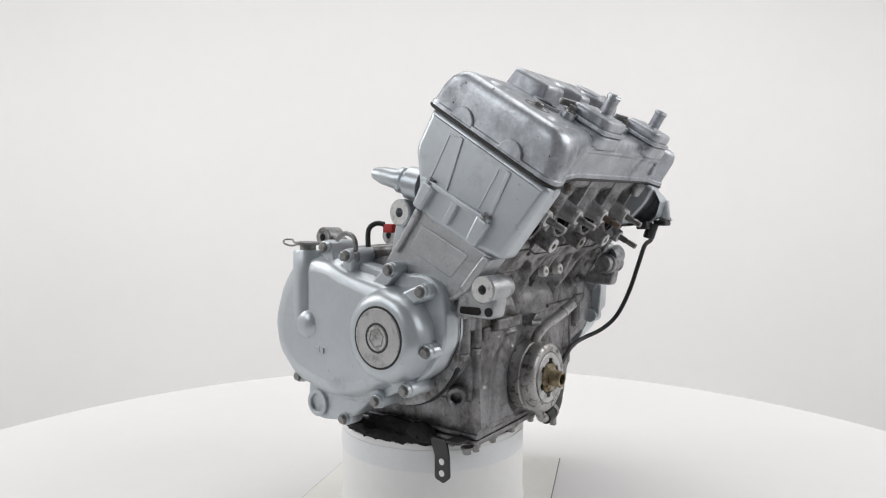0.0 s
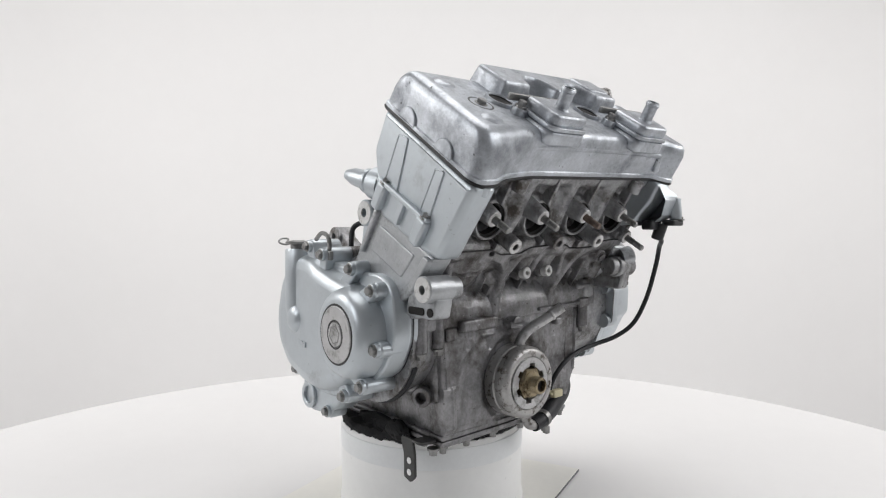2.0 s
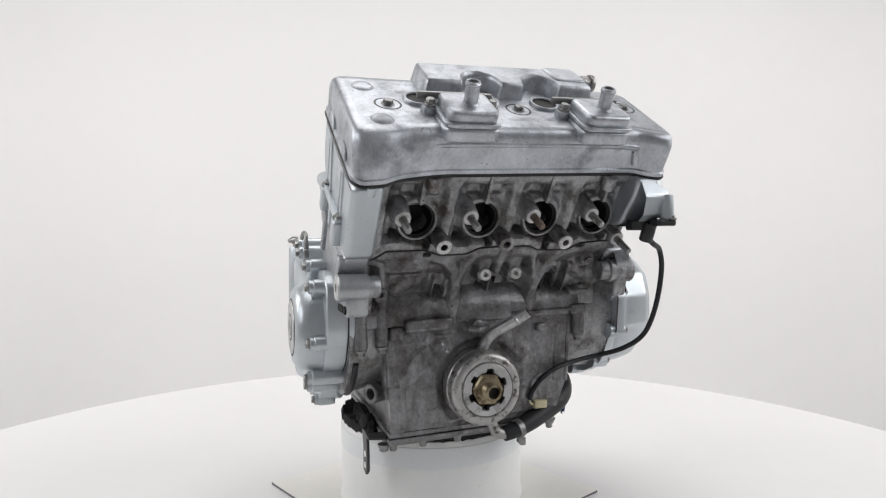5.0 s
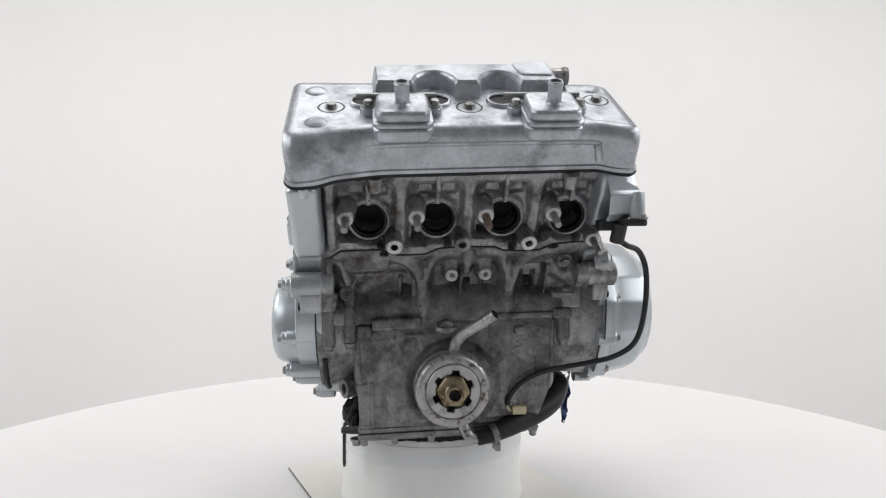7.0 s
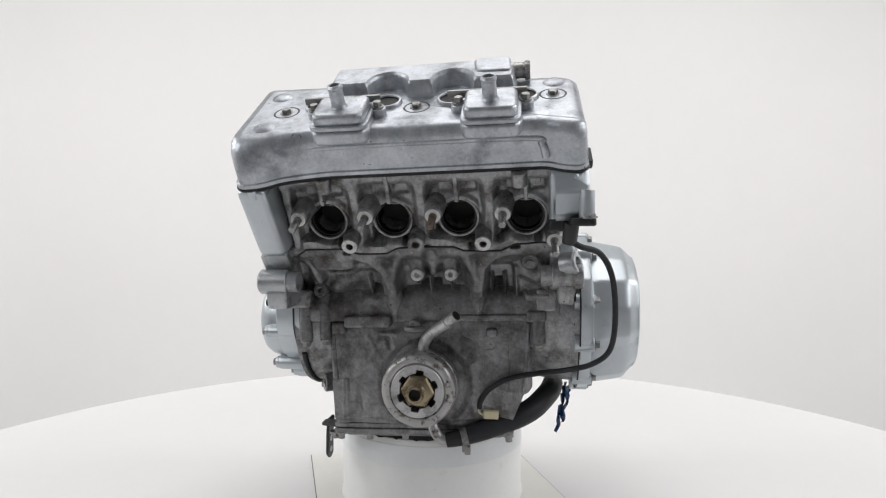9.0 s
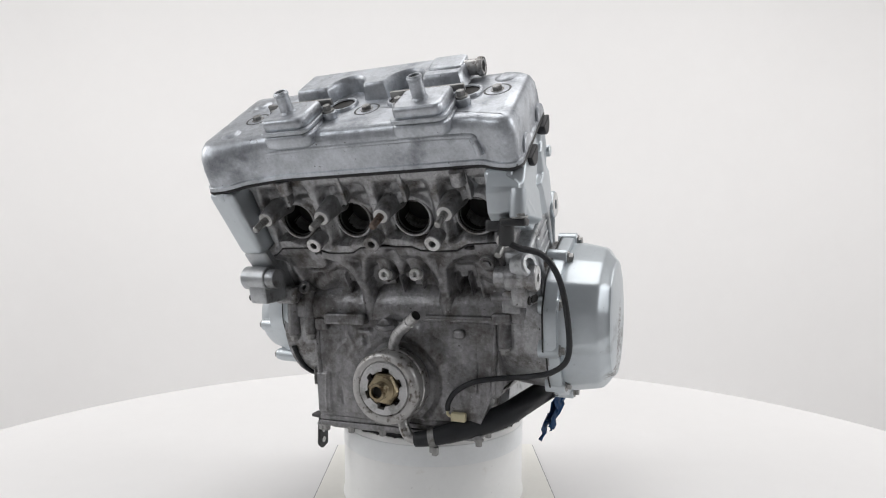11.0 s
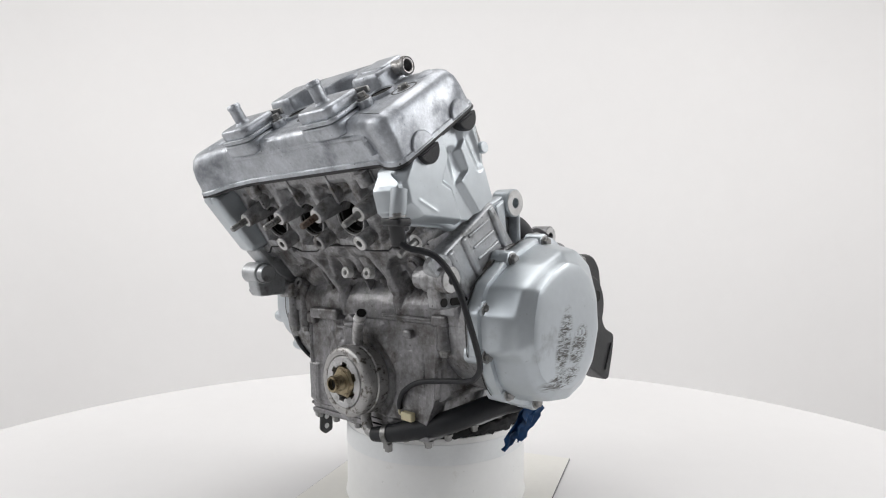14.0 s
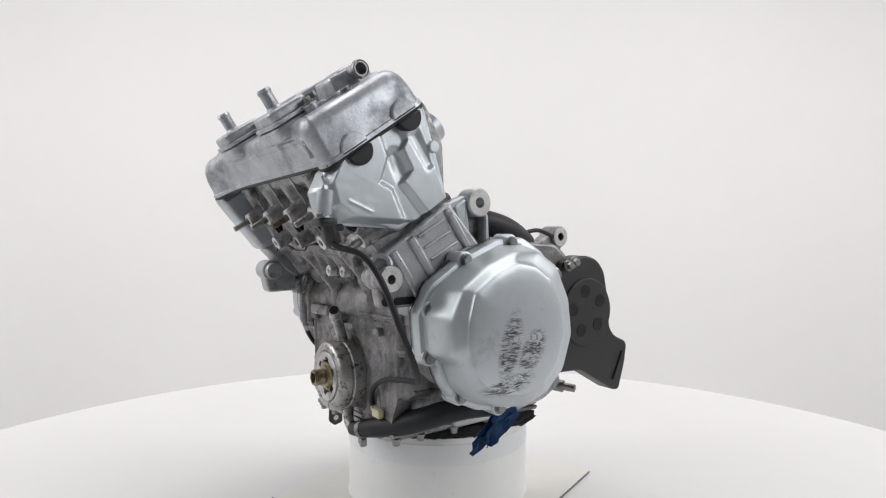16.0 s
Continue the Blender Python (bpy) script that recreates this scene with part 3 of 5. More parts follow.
    # rounded shelf where the block meets the case, slanting ridges, lumps
    for pts, rad in ((((-0.148, -0.130, -0.050), (-0.08, -0.127, -0.055), (-0.036, -0.133, -0.055), (0.012, -0.126, -0.056), (0.066, -0.133, -0.054), (0.11, -0.127, -0.055), (0.150, -0.130, -0.050)), (0.012, 0.014, 0.015, 0.013, 0.015, 0.014, 0.012)),
                     (((-0.036, -0.142, -0.032), (-0.0362, -0.142, -0.052), (-0.0365, -0.141, -0.076)), (0.009, 0.011, 0.008)),
                     (((0.066, -0.142, -0.032), (0.066, -0.142, -0.052), (0.066, -0.141, -0.076)), (0.009, 0.011, 0.008)),
                     (((-0.064, -0.136, -0.040), (-0.064, -0.141, -0.054), (-0.064, -0.143, -0.074)), (0.003, 0.005, 0.004)),
                     (((0.0098, -0.134, -0.040), (0.0098, -0.139, -0.056), (0.0098, -0.142, -0.074)), (0.003, 0.005, 0.005)),
                     (((0.099, -0.136, -0.040), (0.099, -0.141, -0.054), (0.099, -0.143, -0.072)), (0.003, 0.005, 0.004))):
        bm = bmesh.new()
        sweep(bm, pts, 0.01, 14, 6, rad)
        part("ridge", bm, GRIME, block, "", 60)
    bm = bmesh.new()
    cyl(bm, H(0.1285, 0.130, -0.1215), G, 0.017, 0.0090, 18, 0.002)
    part("boss", bm, CAST, block)
    bolt(block, H(0.1285, 0.146, -0.1215), G, 0.006, 0.004, GRIME)
    # two bright sleeves
    for x, z in ((-0.0033, -0.0180), (0.0366, -0.0180)):
        bm = bmesh.new()
        cyl(bm, (x, -0.130, z + 0.004), (0, -1, -0.1), 0.034, 0.0086, 16)
        boss = part("boss", bm, GRIME, block)
        bm = bmesh.new()
        hollow(bm, (x, -0.150, z - 0.0005), (0, -1, 0), 0.0222, 0.0072, 0.0028, 0.006, 20)
        part("sleeve", bm, TURNED, boss, "bright machined sleeve")
    tilt, lean[0] = lean[0], LEVEL
    # clutch side: silver wall, raised panel with worn marks as bars
    wall = relief(block, "side_wall", PAINTED, [(0.040, -0.108), (0.158, -0.100), (0.150, -0.150), (0.118, -0.205), (0.036, -0.205)], -0.177, -0.150, M_HX, 0.006, 0.004, "grimy silver painted side wall")
    relief(wall, "cast_pad", PAINTED, [(0.060, -0.124), (0.130, -0.116), (0.124, -0.150), (0.060, -0.158)], -0.1785, -0.170, M_HX, 0.003, 0.0015)
    for k in range(3):
        relief(wall, "raised_mark", PAINTED, rect(0.068 + k * 0.008, -0.145, 0.072 + k * 0.008, -0.135), -0.1787, -0.176, M_HX, 0.0005, 0.0003)
    for k in range(5):
        relief(wall, "raised_mark", PAINTED, rect(0.096 + k * 0.006, -0.142, 0.1 + k * 0.006, -0.134), -0.1787, -0.176, M_HX, 0.0005, 0.0003)
    relief(wall, "edge_rib", PAINTED, [(0.146, -0.104), (0.157, -0.103), (0.150, -0.150), (0.141, -0.150)], -0.182, -0.170, M_HX, 0.003, 0.002)
    relief(wall, "edge_rib", PAINTED, [(0.044, -0.112), (0.052, -0.112), (0.050, -0.170), (0.044, -0.170)], -0.182, -0.170, M_HX, 0.003, 0.002)
    # alternator side: silver wall with slanted ribs
    wall = relief(block, "side_wall", PAINTED, [(0.044, -0.103), (0.146, -0.104), (0.142, -0.150), (0.118, -0.205), (0.030, -0.205)], 0.150, 0.178, M_HX, 0.006, 0.004, "grimy silver painted side wall with ribs")
    for k in range(3):
        relief(wall, "rib", PAINTED, [(0.060, -0.115 - k * 0.015), (0.100, -0.111 - k * 0.015), (0.100, -0.115 - k * 0.015), (0.060, -0.119 - k * 0.015)], 0.170, 0.1800, M_HX, 0.002, 0.0015)
    for v in (0.052, 0.108, 0.134):
        relief(wall, "rib", PAINTED, rect(v - 0.005, -0.180, v + 0.005, -0.108), 0.170, 0.1815, M_HX, 0.003, 0.003)
    bm = bmesh.new()
    lathe(bm, H(0.165, 0.150, -0.118), (0.8, -0.4, 0.2), [(0, 0.013), (0.016, 0.013), (0.018, 0.011), (0.018, 0.007), (0.012, 0.006)], 20)
    part("hook_boss", bm, PAINTED, wall, "curved cast cable hook")
    lean[0] = tilt
    return block


def build_head(eng):
    bm = bmesh.new()
    plate(bm, [(0.002, -0.004), (0.006, -0.054), (0.036, -0.1015), (0.104, -0.1015), (0.104, -0.086), (0.104, -0.060), (0.104, -0.012), (0.104, -0.004)], -0.152, 0.165, M_HX, 0.006, 0.004)
    head = part("cylinder_head", bm, CAST, eng, "cast aluminium cylinder head, silver sides and grimy front")
    # chain-side end, painted smooth
    left = [(0.001, -0.0040), (0.003, -0.054), (0.026, -0.082), (0.036, -0.103), (0.056, -0.112), (0.115, -0.105), (0.130, -0.103), (0.162, -0.095), (0.170, -0.0040)]
    bm = bmesh.new()
    plate(bm, left, -0.178, -0.146, M_HX, 0.007, 0.0075)
    end = part("end_wall", bm, SILVER, head, "smooth silver painted end wall")
    for a0, a1, b0, b1, low in ((0.0385, 0.0410, 0.0545, 0.0665, -0.075), (0.1105, 0.1112, 0.1232, 0.1270, -0.066)):
        for quad, x in (([(a0 - 0.001, -0.0190), (a0 + 0.001, -0.0190), (a1 + 0.001, low), (a1 - 0.001, low)], -0.1788), ([(a0 - 0.001, -0.0175), (b0, -0.0125), (b0, -0.0145), (a0 - 0.001, -0.0195)], -0.1788),
                        ([(b0 - 0.003, -0.0140), (b0 + 0.002, -0.0135), (b1 + 0.002, low + 0.002), (b1 - 0.002, low + 0.002)], -0.1796)):
            relief(end, "raised_line", SILVER, quad, x, -0.174, M_HX, 0.001, 0.0007)
    tilt, lean[0] = lean[0], LEVEL
    # ledge with two bolt bosses, pocket shade painted low on that end
    bm = bmesh.new()
    plate(bm, [(0.036, -0.076), (0.135, -0.068), (0.135, -0.074), (0.036, -0.082)], -0.186, -0.174, M_HX, 0.002, 0.0015)
    for v0, w0 in ((0.048, -0.078), (0.128, -0.071)):
        plate(bm, [(v0 - 0.009, w0), (v0 + 0.009, w0), (v0 + 0.007, w0 - 0.032), (v0 - 0.007, w0 - 0.032)], -0.1875, -0.174, M_HX, 0.004, 0.003)
    plate(bm, [(0.084, -0.074), (0.092, -0.074), (0.092, -0.104), (0.084, -0.104)], -0.184, -0.174, M_HX, 0.002, 0.001)
    part("ledge", bm, SILVER, end)
    for v0, w0 in ((0.048, -0.078), (0.128, -0.071)):
        bolt(end, H(-0.181, v0, w0), A, 0.005, 0.005)
    bm = bmesh.new()
    for v0 in (0.070, 0.104):
        plate(bm, [(v0 - 0.009, -0.086), (v0 + 0.009, -0.084), (v0 + 0.008, -0.102), (v0 - 0.008, -0.104)], -0.1783, -0.176, M_HX, 0.003, 0.0002)
    part("pocket_shade", bm, PAINTED, end, "flat duller patches painted as shaded casting pockets")
    lean[0] = tilt
    # alternator-side end with a stepped recess and a nose for the sensor
    right = [(0.014, -0.0040), (0.022, -0.030), (0.044, -0.100), (0.118, -0.100), (0.130, -0.084), (0.152, -0.066), (0.158, -0.028), (0.156, -0.0040)]
    bm = bmesh.new()
    plate(bm, right, 0.150, 0.1790, M_HX, 0.006, 0.004)
    end2 = part("end_wall", bm, SILVER, head, "silver painted end wall with stepped recess")
    k, w = np.meshgrid(np.linspace(0, 1, 130), np.linspace(-0.099, -0.004, 84))
    rear = np.interp(w, (-0.099, -0.018, -0.004), (0.050, 0.034, 0.024))
    fore = np.interp(w, (-0.099, -0.094, -0.077, -0.054, -0.036, -0.016, -0.004), (0.112, 0.120, 0.142, 0.1720, 0.1785, 0.1720, 0.152))
    v = rear + (fore - rear) * k
    edge = np.interp(w, (-0.099, -0.056, -0.043, -0.026, -0.004), (0.112, 0.105, 0.113, 0.090, 0.085))
    back_edge = np.interp(w, (-0.099, -0.057, -0.053, -0.029, -0.023, -0.004), (0.084, 0.090, 0.074, 0.072, 0.060, 0.056))
    x = 0.1830 + 0.0065 * ease(v - edge, -0.006, 0.003) + 0.0056 * ease(back_edge - v, -0.004, 0.004) - 0.003 * ease(w, -0.064, -0.040) * on_bar(v, w, ((0.080, -0.030), (0.088, -0.060)), 0.006, 0.005)
    x = x - 0.004 * ease(-(v - rear), -0.004, 0.0) - 0.016 * ease(-(fore - v), -0.017, 0.0) + 0.0007 * on_bar(v, w, ((0.152, -0.040), (0.138, -0.062)), 0.0006, 0.0025) - 0.0030 * on_pad(v, w, 0.044, 0.056, -0.062, -0.020, 0.004)
    x = x + (0.1875 - x) * on_bar(v, w, ((0.166, -0.014), (0.175, -0.036)), 0.006, 0.006)
    casting(end2, "end_panel", SILVER, v, w, x, 0.155, M_HX, "silver end panel with a stepped recess", 0.0001)
    bm = bmesh.new()
    cyl(bm, H(0.186, 0.036, -0.046), (1, 0, 0), 0.005, 0.0065)
    part("boss", bm, SILVER, end2)
    tilt, lean[0] = lean[0], LEVEL
    bm = bmesh.new()
    cyl(bm, Vector((0.184, -0.258, 0.074)), (0, -0.08, -1), 0.0275, 0.0080, 16)
    part("bolt_post", bm, SILVER, end2)
    lean[0] = tilt
    # front wall relief: arches round the ports, webs, bosses
    port_dir = Vector((0, -0.93, -0.37)).normalized()
    down = M_HF
    u, k = np.meshgrid(np.linspace(-0.150, 0.164, 260), np.linspace(0, 1, 84))
    w = joint(u) + 0.0003 + (-0.0035 - joint(u)) * k
    v = 0.1285 + 0.0115 * ease(w, -0.032, -0.012) + 0.015 * ease(joint(u) - w, -0.0125, -0.0095)
    for c in PORTS:
        v = v + (0.1325 - v) * on_bar(u, w, ((c, -0.064), (c, -0.066)), 0.026, 0.003)
        v = v + (0.100 - v) * on_bar(u, w, ((c, -0.0630), (c, -0.0665)), 0.0190, 0.0008)
        for s in (-1, 1):
            v = v + (0.1245 - v) * on_pad(u, w, c + s * 0.0125 - 0.0085, c + s * 0.0125 + 0.0085, -0.036, -0.021, 0.002)
        v = v + (0.116 - v) * on_pad(u, w, c - 0.027, c - 0.014, joint(u) + 0.011, -0.079, 0.0018)
        v = v + (0.120 - v) * on_pad(u, w, c + 0.009, c + 0.016, joint(u) + 0.002, joint(u) + 0.009, 0.0014)
    for c in (-0.0615, 0.0125, 0.0870):
        v = v + (0.1400 - v) * on_bar(u, w, ((c, -0.006), (c, -0.050), (c - 0.003, -0.092)), 0.0075, 0.0045)
    v = v + (0.1395 - v) * on_bar(u, w, ((-0.137, -0.006), (-0.139, -0.094)), 0.006, 0.003)
    v = v + (0.1440 - v) * on_bar(u, w, ((0.160, -0.006), (0.160, -0.094)), 0.007, 0.004)
    casting(head, "front_wall", CAST, u, w, v, 0.098, M_HF, "grimy cast front wall round the exhaust ports")
    for i, u in enumerate(PORTS):
        c = H(u, 0.1365, -0.0645)
        bm = bmesh.new()
        lathe(bm, c - port_dir * 0.045, port_dir, [(0, 0.028), (0.025, 0.0262), (0.040, 0.0236), (0.044, 0.0231), (0.045, 0.0223), (0.045, 0.0206), (0.044, 0.0201), (0.010, 0.0194)], 40)
        port = part("exhaust_port", bm, CAST, head, "round exhaust port with sooty bore")
        # shallow bore, blackened so that its colour gives the deep shade
        bm = bmesh.new()
        lathe(bm, c - port_dir * 0.0015, port_dir, [(0, 0.0200), (-0.0005, 0.0191), (-0.016, 0.0186), (-0.030, 0.017), (-0.0305, 0.004)], 40, (False, True))
        part("bore", bm, BORE, port, "sooty bore, inner shade painted black")
        bm = bmesh.new()
        lathe(bm, c - port_dir * 0.006, port_dir, [(0.0, 0.0200), (0.0, 0.0182), (0.001, 0.0178), (0.002, 0.0182), (0.002, 0.0200)], 40, (False, False))
        part("seal_ring", bm, DARKSTEEL, port, "dark crush ring")
        bm = bmesh.new()
        box(bm, (u, -0.024, 0.1325), (0.0045, 0.036, 0.018), down, 0.0015)
        part("web", bm, CAST, head)
        # stud on its boss, upper and lower
        for du, w, v, long in ((-0.0243, -0.0470, 0.158, 0.025), (0.0268, -0.0840, 0.158, 0.0) if i < 3 else (0.0297, -0.0885, 0.149, 0.030)):
            p = H(u + du, v, w)
            bm = bmesh.new()
            aim = Vector((0, -0.86, -0.51)).normalized()
            if long:
                lathe(bm, p - aim * 0.040, aim, [(0, 0.0150), (0.012, 0.0125), (0.036, 0.0098), (0.0412, 0.0092), (0.042, 0.0084)], 24)
                boss = part("stud_boss", bm, CAST, head, "", 50)
                turned_face(boss, p + aim * 0.0018, aim, 0.0082, 0.0046)
                bm = bmesh.new()
                lathe(bm, p, aim, [(0, 0.0042), (long * 0.45, 0.0042), (long * 0.46, 0.0034), (long * 0.52, 0.0034)] + [(long * (0.54 + 0.03 * k), 0.0040 if k % 2 else 0.0037) for k in range(15)] + [(long, 0.003)], 14)
                part("stud", bm, RUSTY if i == 2 else STEEL, boss, "rusty threaded stud" if i == 2 else "threaded steel stud")
            else:
                hollow(bm, p - aim * 0.045, aim, 0.048, 0.0094, 0.0042, 0.010, 24)
                boss = part("stud_boss", bm, CAST, head, "hollow stud boss")
                if i != 1:
                    turned_face(boss, p + aim * 0.0029, aim, 0.0086, 0.0042)
    # small bosses under the joint
    for u in (-0.0892, 0.1194):
        bm = bmesh.new()
        cyl(bm, H(u, 0.1455, -0.005), -A, 0.016, 0.0080, 18)
        part("boss", bm, CAST, head)
    bm = bmesh.new()
    cyl(bm, H(-0.160, 0.166, -0.004), -A, 0.010, 0.0055, 14)
    part("boss", bm, SILVER, head)
    for u in (0.1160, 0.1355):
        bm = bmesh.new()
        cyl(bm, H(u, 0.120, -0.026), G, 0.0075, 0.0062, 20)
        box(bm, (u, -0.026, 0.1277), (0.0016, 0.010, 0.0006), M_HF, 0.0003)
        part("slotted_plug", bm, CAST, head, "small slotted screw plug")
    # coolant outlet behind
    bm = bmesh.new()
    p0, p1 = Vector((-0.160, -0.100, 0.0885)), Vector((-0.171, -0.032, 0.1065))
    d = p1 - p0
    lathe(bm, p0, d, [(0, 0.019), (0.018, 0.019), (0.020, 0.0135), (0.024, 0.013), (0.026, 0.015), (0.031, 0.015), (0.033, 0.012), (0.055, 0.0105), (0.068, 0.0065), (0.0705, 0.003)], 28)
    part("coolant_outlet", bm, SILVER, head, "silver tapered coolant outlet")
    # inlet stubs at the back
    for u in (-0.0955, -0.022, 0.0502, 0.1245):
        bm = bmesh.new()
        hollow(bm, H(u, 0.03, -0.045), -G + A * 0.15, 0.048, 0.021, 0.0175, 0.02)
        part("inlet_stub", bm, SILVER, head)
    return head


GASKET_LINE = [(-0.178, -0.006), (0.170, 0.010), (0.187, 0.024), (0.188, 0.146), (0.180, 0.153), (0.163, 0.150), (0.148, 0.1415), (-0.085, 0.1460), (-0.130, 0.155), (-0.148, 0.166), (-0.170, 0.168), (-0.178, 0.158)]
TOP_LINE = [(-0.176, 0.018), (0.166, 0.028), (0.180, 0.038), (0.182, 0.142), (0.174, 0.147), (0.160, 0.145), (0.145, 0.137), (-0.085, 0.1400), (-0.130, 0.145), (-0.147, 0.149), (-0.168, 0.149), (-0.176, 0.140)]
CORNER = [0.012, 0.02, 0.012, 0.012, 0.006, 0.010, 0.012, 0.015, 0.012, 0.012, 0.010, 0.012]


def build_cover(eng):
    bm = bmesh.new()
    g = fillet(GASKET_LINE, CORNER, 5)
    t = fillet(TOP_LINE, CORNER, 5)

    def at(k, ins, w):
        ring = [a.lerp(b, k) for a, b in zip(g, t)]
        return [H(p.x, p.y, w) for p in inset(ring, ins)]

    loft(bm, [at(0, 0.002, 0.001), at(0, -0.001, 0.0015), at(0, -0.001, 0.0055), at(0, 0.001, 0.0065), at(0.05, 0.001, 0.012), at(0.18, 0.000, 0.025), at(0.45, -0.0015, 0.037), at(0.75, -0.001, 0.0455), at(0.96, 0.002, 0.0497), at(1.0, 0.009, 0.0505)])
    cover = part("valve_cover", bm, COVER, eng, "stained bare cast aluminium valve cover", 50)
    bm = bmesh.new()
    loft(bm, [[H(p.x, p.y, w) for p in inset(g, k)] for k, w in ((0.004, -0.0024), (-0.0010, -0.0023), (-0.0022, -0.0005), (-0.0014, 0.0014), (0.004, 0.0016))])
    part("cover_gasket", bm, GASKET, eng, "thin black rubber cover gasket")
    # raised ridge and sunk field edge along the front
    bm = bmesh.new()
    sweep(bm, [H(-0.118, 0.1435, 0.012), H(-0.112, 0.1445, 0.026), H(-0.095, 0.1425, 0.0325), H(0.0, 0.1400, 0.0335), (H(0.130, 0.1385, 0.0325)), H(0.143, 0.1405, 0.026), H(0.147, 0.143, 0.012)], 0.0042, 12, 8)
    part("front_ridge", bm, COVER, cover, "", 60)
    # half-moon bosses on both ends, black half-moon plugs on one
    for v in (0.043, 0.112):
        bm = bmesh.new()
        plate(bm, circle((v, 0.002), 0.0165, 16, 0, 180), -0.1795, -0.150, M_HX, 0.0005, 0.002, 1)
        part("half_moon", bm, COVER, cover)
        bm = bmesh.new()
        plate(bm, circle((v + 0.004, 0.002), 0.0165, 16, 0, 180), 0.150, 0.1895, M_HX, 0.0005, 0.002, 1)
        part("half_moon", bm, COVER, cover)
        bm = bmesh.new()
        plate(bm, circle((v + 0.004, -0.001), 0.0150, 16, 180, 360), 0.180, 0.1945, M_HX, 0.0005, 0.0015, 1)
        part("half_moon_plug", bm, RUBBER, cover, "black rubber half-moon plug")
    # breather housing with two round bays
    bm = bmesh.new()
    bay = lambda c: [(c + 0.0215 * math.cos(radians(a)), 0.066 - 0.030 * math.sin(radians(a))) for a in range(180, -1, -20)]
    plan = [(-0.088, 0.014), (0.070, 0.010), (0.112, 0.012), (0.118, 0.030), (0.116, 0.066)] + bay(0.0502)[::-1] + bay(-0.0220)[::-1] + [(-0.087, 0.066)]
    p = fillet(plan, 0.005, 2)
    loft(bm, [[H(q.x, q.y, w) for q in inset(p, k)] for k, w in ((-0.004, 0.040), (-0.002, 0.046), (0.001, 0.0640), (0.002, 0.0675), (0.004, 0.0690))])
    house = part("breather_housing", bm, COVER, cover, "raised cast breather housing", 40)
    bm = bmesh.new()
    plate(bm, [(0.070, 0.012), (0.112, 0.012), (0.114, 0.052), (0.074, 0.050)], 0.060, 0.0712, MH, 0.008, 0.003)
    part("lid", bm, COVER, house)
    bm = bmesh.new()
    hollow(bm, H(0.105, 0.033, 0.0615), (1, 0, 0), 0.028, 0.0087, 0.0064, 0.02)
    lathe(bm, H(0.127, 0.033, 0.0615), (1, 0, 0), [(0, 0.0098), (0.002, 0.0106), (0.006, 0.0098)], 24, (False, False))
    part("breather_union", bm, SPUN, house, "dull worn steel breather union")
    # spark plug wells
    for u in (-0.0965, -0.0220, 0.0502, 0.1245):
        bm = bmesh.new()
        lathe(bm, H(u, 0.078, 0.0415), A, [(0, 0.0175), (0.011, 0.0170), (0.0125, 0.0160), (0.0125, 0.0142), (0.011, 0.0136)], 32, (True, False))
        well = part("plug_well", bm, COVER, cover, "spark plug well rim")
        # black disc at the rim stands in for the well's inner shade
        bm = bmesh.new()
        lathe(bm, H(u, 0.078, 0.0527), A, [(0, 0.0139), (-0.0012, 0.0132)], 32, (False, True))
        part("bore", bm, BORE, well, "black disc painted as the plug well's shade")
    # bolts in dished seats
    for u, v in ((-0.132, 0.089), (0.013, 0.092), (0.156, 0.076)):
        bm = bmesh.new()
        lathe(bm, H(u, v, 0.0485), A, [(0, 0.0150), (0.002, 0.0146), (0.0024, 0.0135), (0.0019, 0.012)], 28)
        seat = part("bolt_seat", bm, DARKSTEEL, cover, "dark rubber bolt seat")
        bolt(seat, H(u, v, 0.0492), A, 0.0054, 0.0055)
    for u, v in ((-0.150, 0.047), (-0.146, 0.126), (0.158, 0.045)):
        bm = bmesh.new()
        lathe(bm, H(u, v, 0.0440), A, [(0, 0.0135), (0.006, 0.0125), (0.0085, 0.0095), (0.009, 0.005)], 24)
        part("dome", bm, COVER, cover)
    bm = bmesh.new()
    box(bm, (-0.120, 0.138, 0.042), (0.028, 0.012, 0.010), MH, 0.005)
    part("rib", bm, COVER, cover)
    # two air valve caps, each with a spigot
    for u in (-0.0595, 0.0935):
        bm = bmesh.new()
        plate(bm, [(u - 0.030, 0.098), (u + 0.030, 0.098), (u + 0.031, 0.140), (u + 0.026, 0.152), (u - 0.026, 0.152), (u - 0.031, 0.140)], 0.038, 0.0540, MH, 0.010, 0.004)
        seat = part("valve_seat", bm, COVER, cover)
        bm = bmesh.new()
        plate(bm, [(u - 0.030, 0.096), (u + 0.030, 0.096), (u + 0.030, 0.146), (u + 0.024, 0.1525), (u - 0.024, 0.1525), (u - 0.030, 0.146)], 0.0545, 0.0590, MH, 0.006, 0.001)
        plate(bm, [(u - 0.0265, 0.100), (u + 0.0265, 0.100), (u + 0.0265, 0.142), (u + 0.022, 0.149), (u - 0.022, 0.149), (u - 0.0265, 0.142)], 0.0570, 0.0705, MH, 0.007, 0.004)
        for s in (-1, 1):
            plate(bm, circle((u + s * 0.034, 0.106), 0.0085, 16), 0.046, 0.0580, MH, 0.001, 0.001, 1)
        cap = part("air_valve_cap", bm, COVER, cover, "cast air valve cap with bent spigot")
        for s in (-1, 1):
            bolt(cap, H(u + s * 0.034, 0.106, 0.0578), A, 0.0048, 0.0070)
        bm = bmesh.new()
        q = H(u, 0.128, 0.068)
        d = H(u - 0.001, 0.127, 0.0935) - q
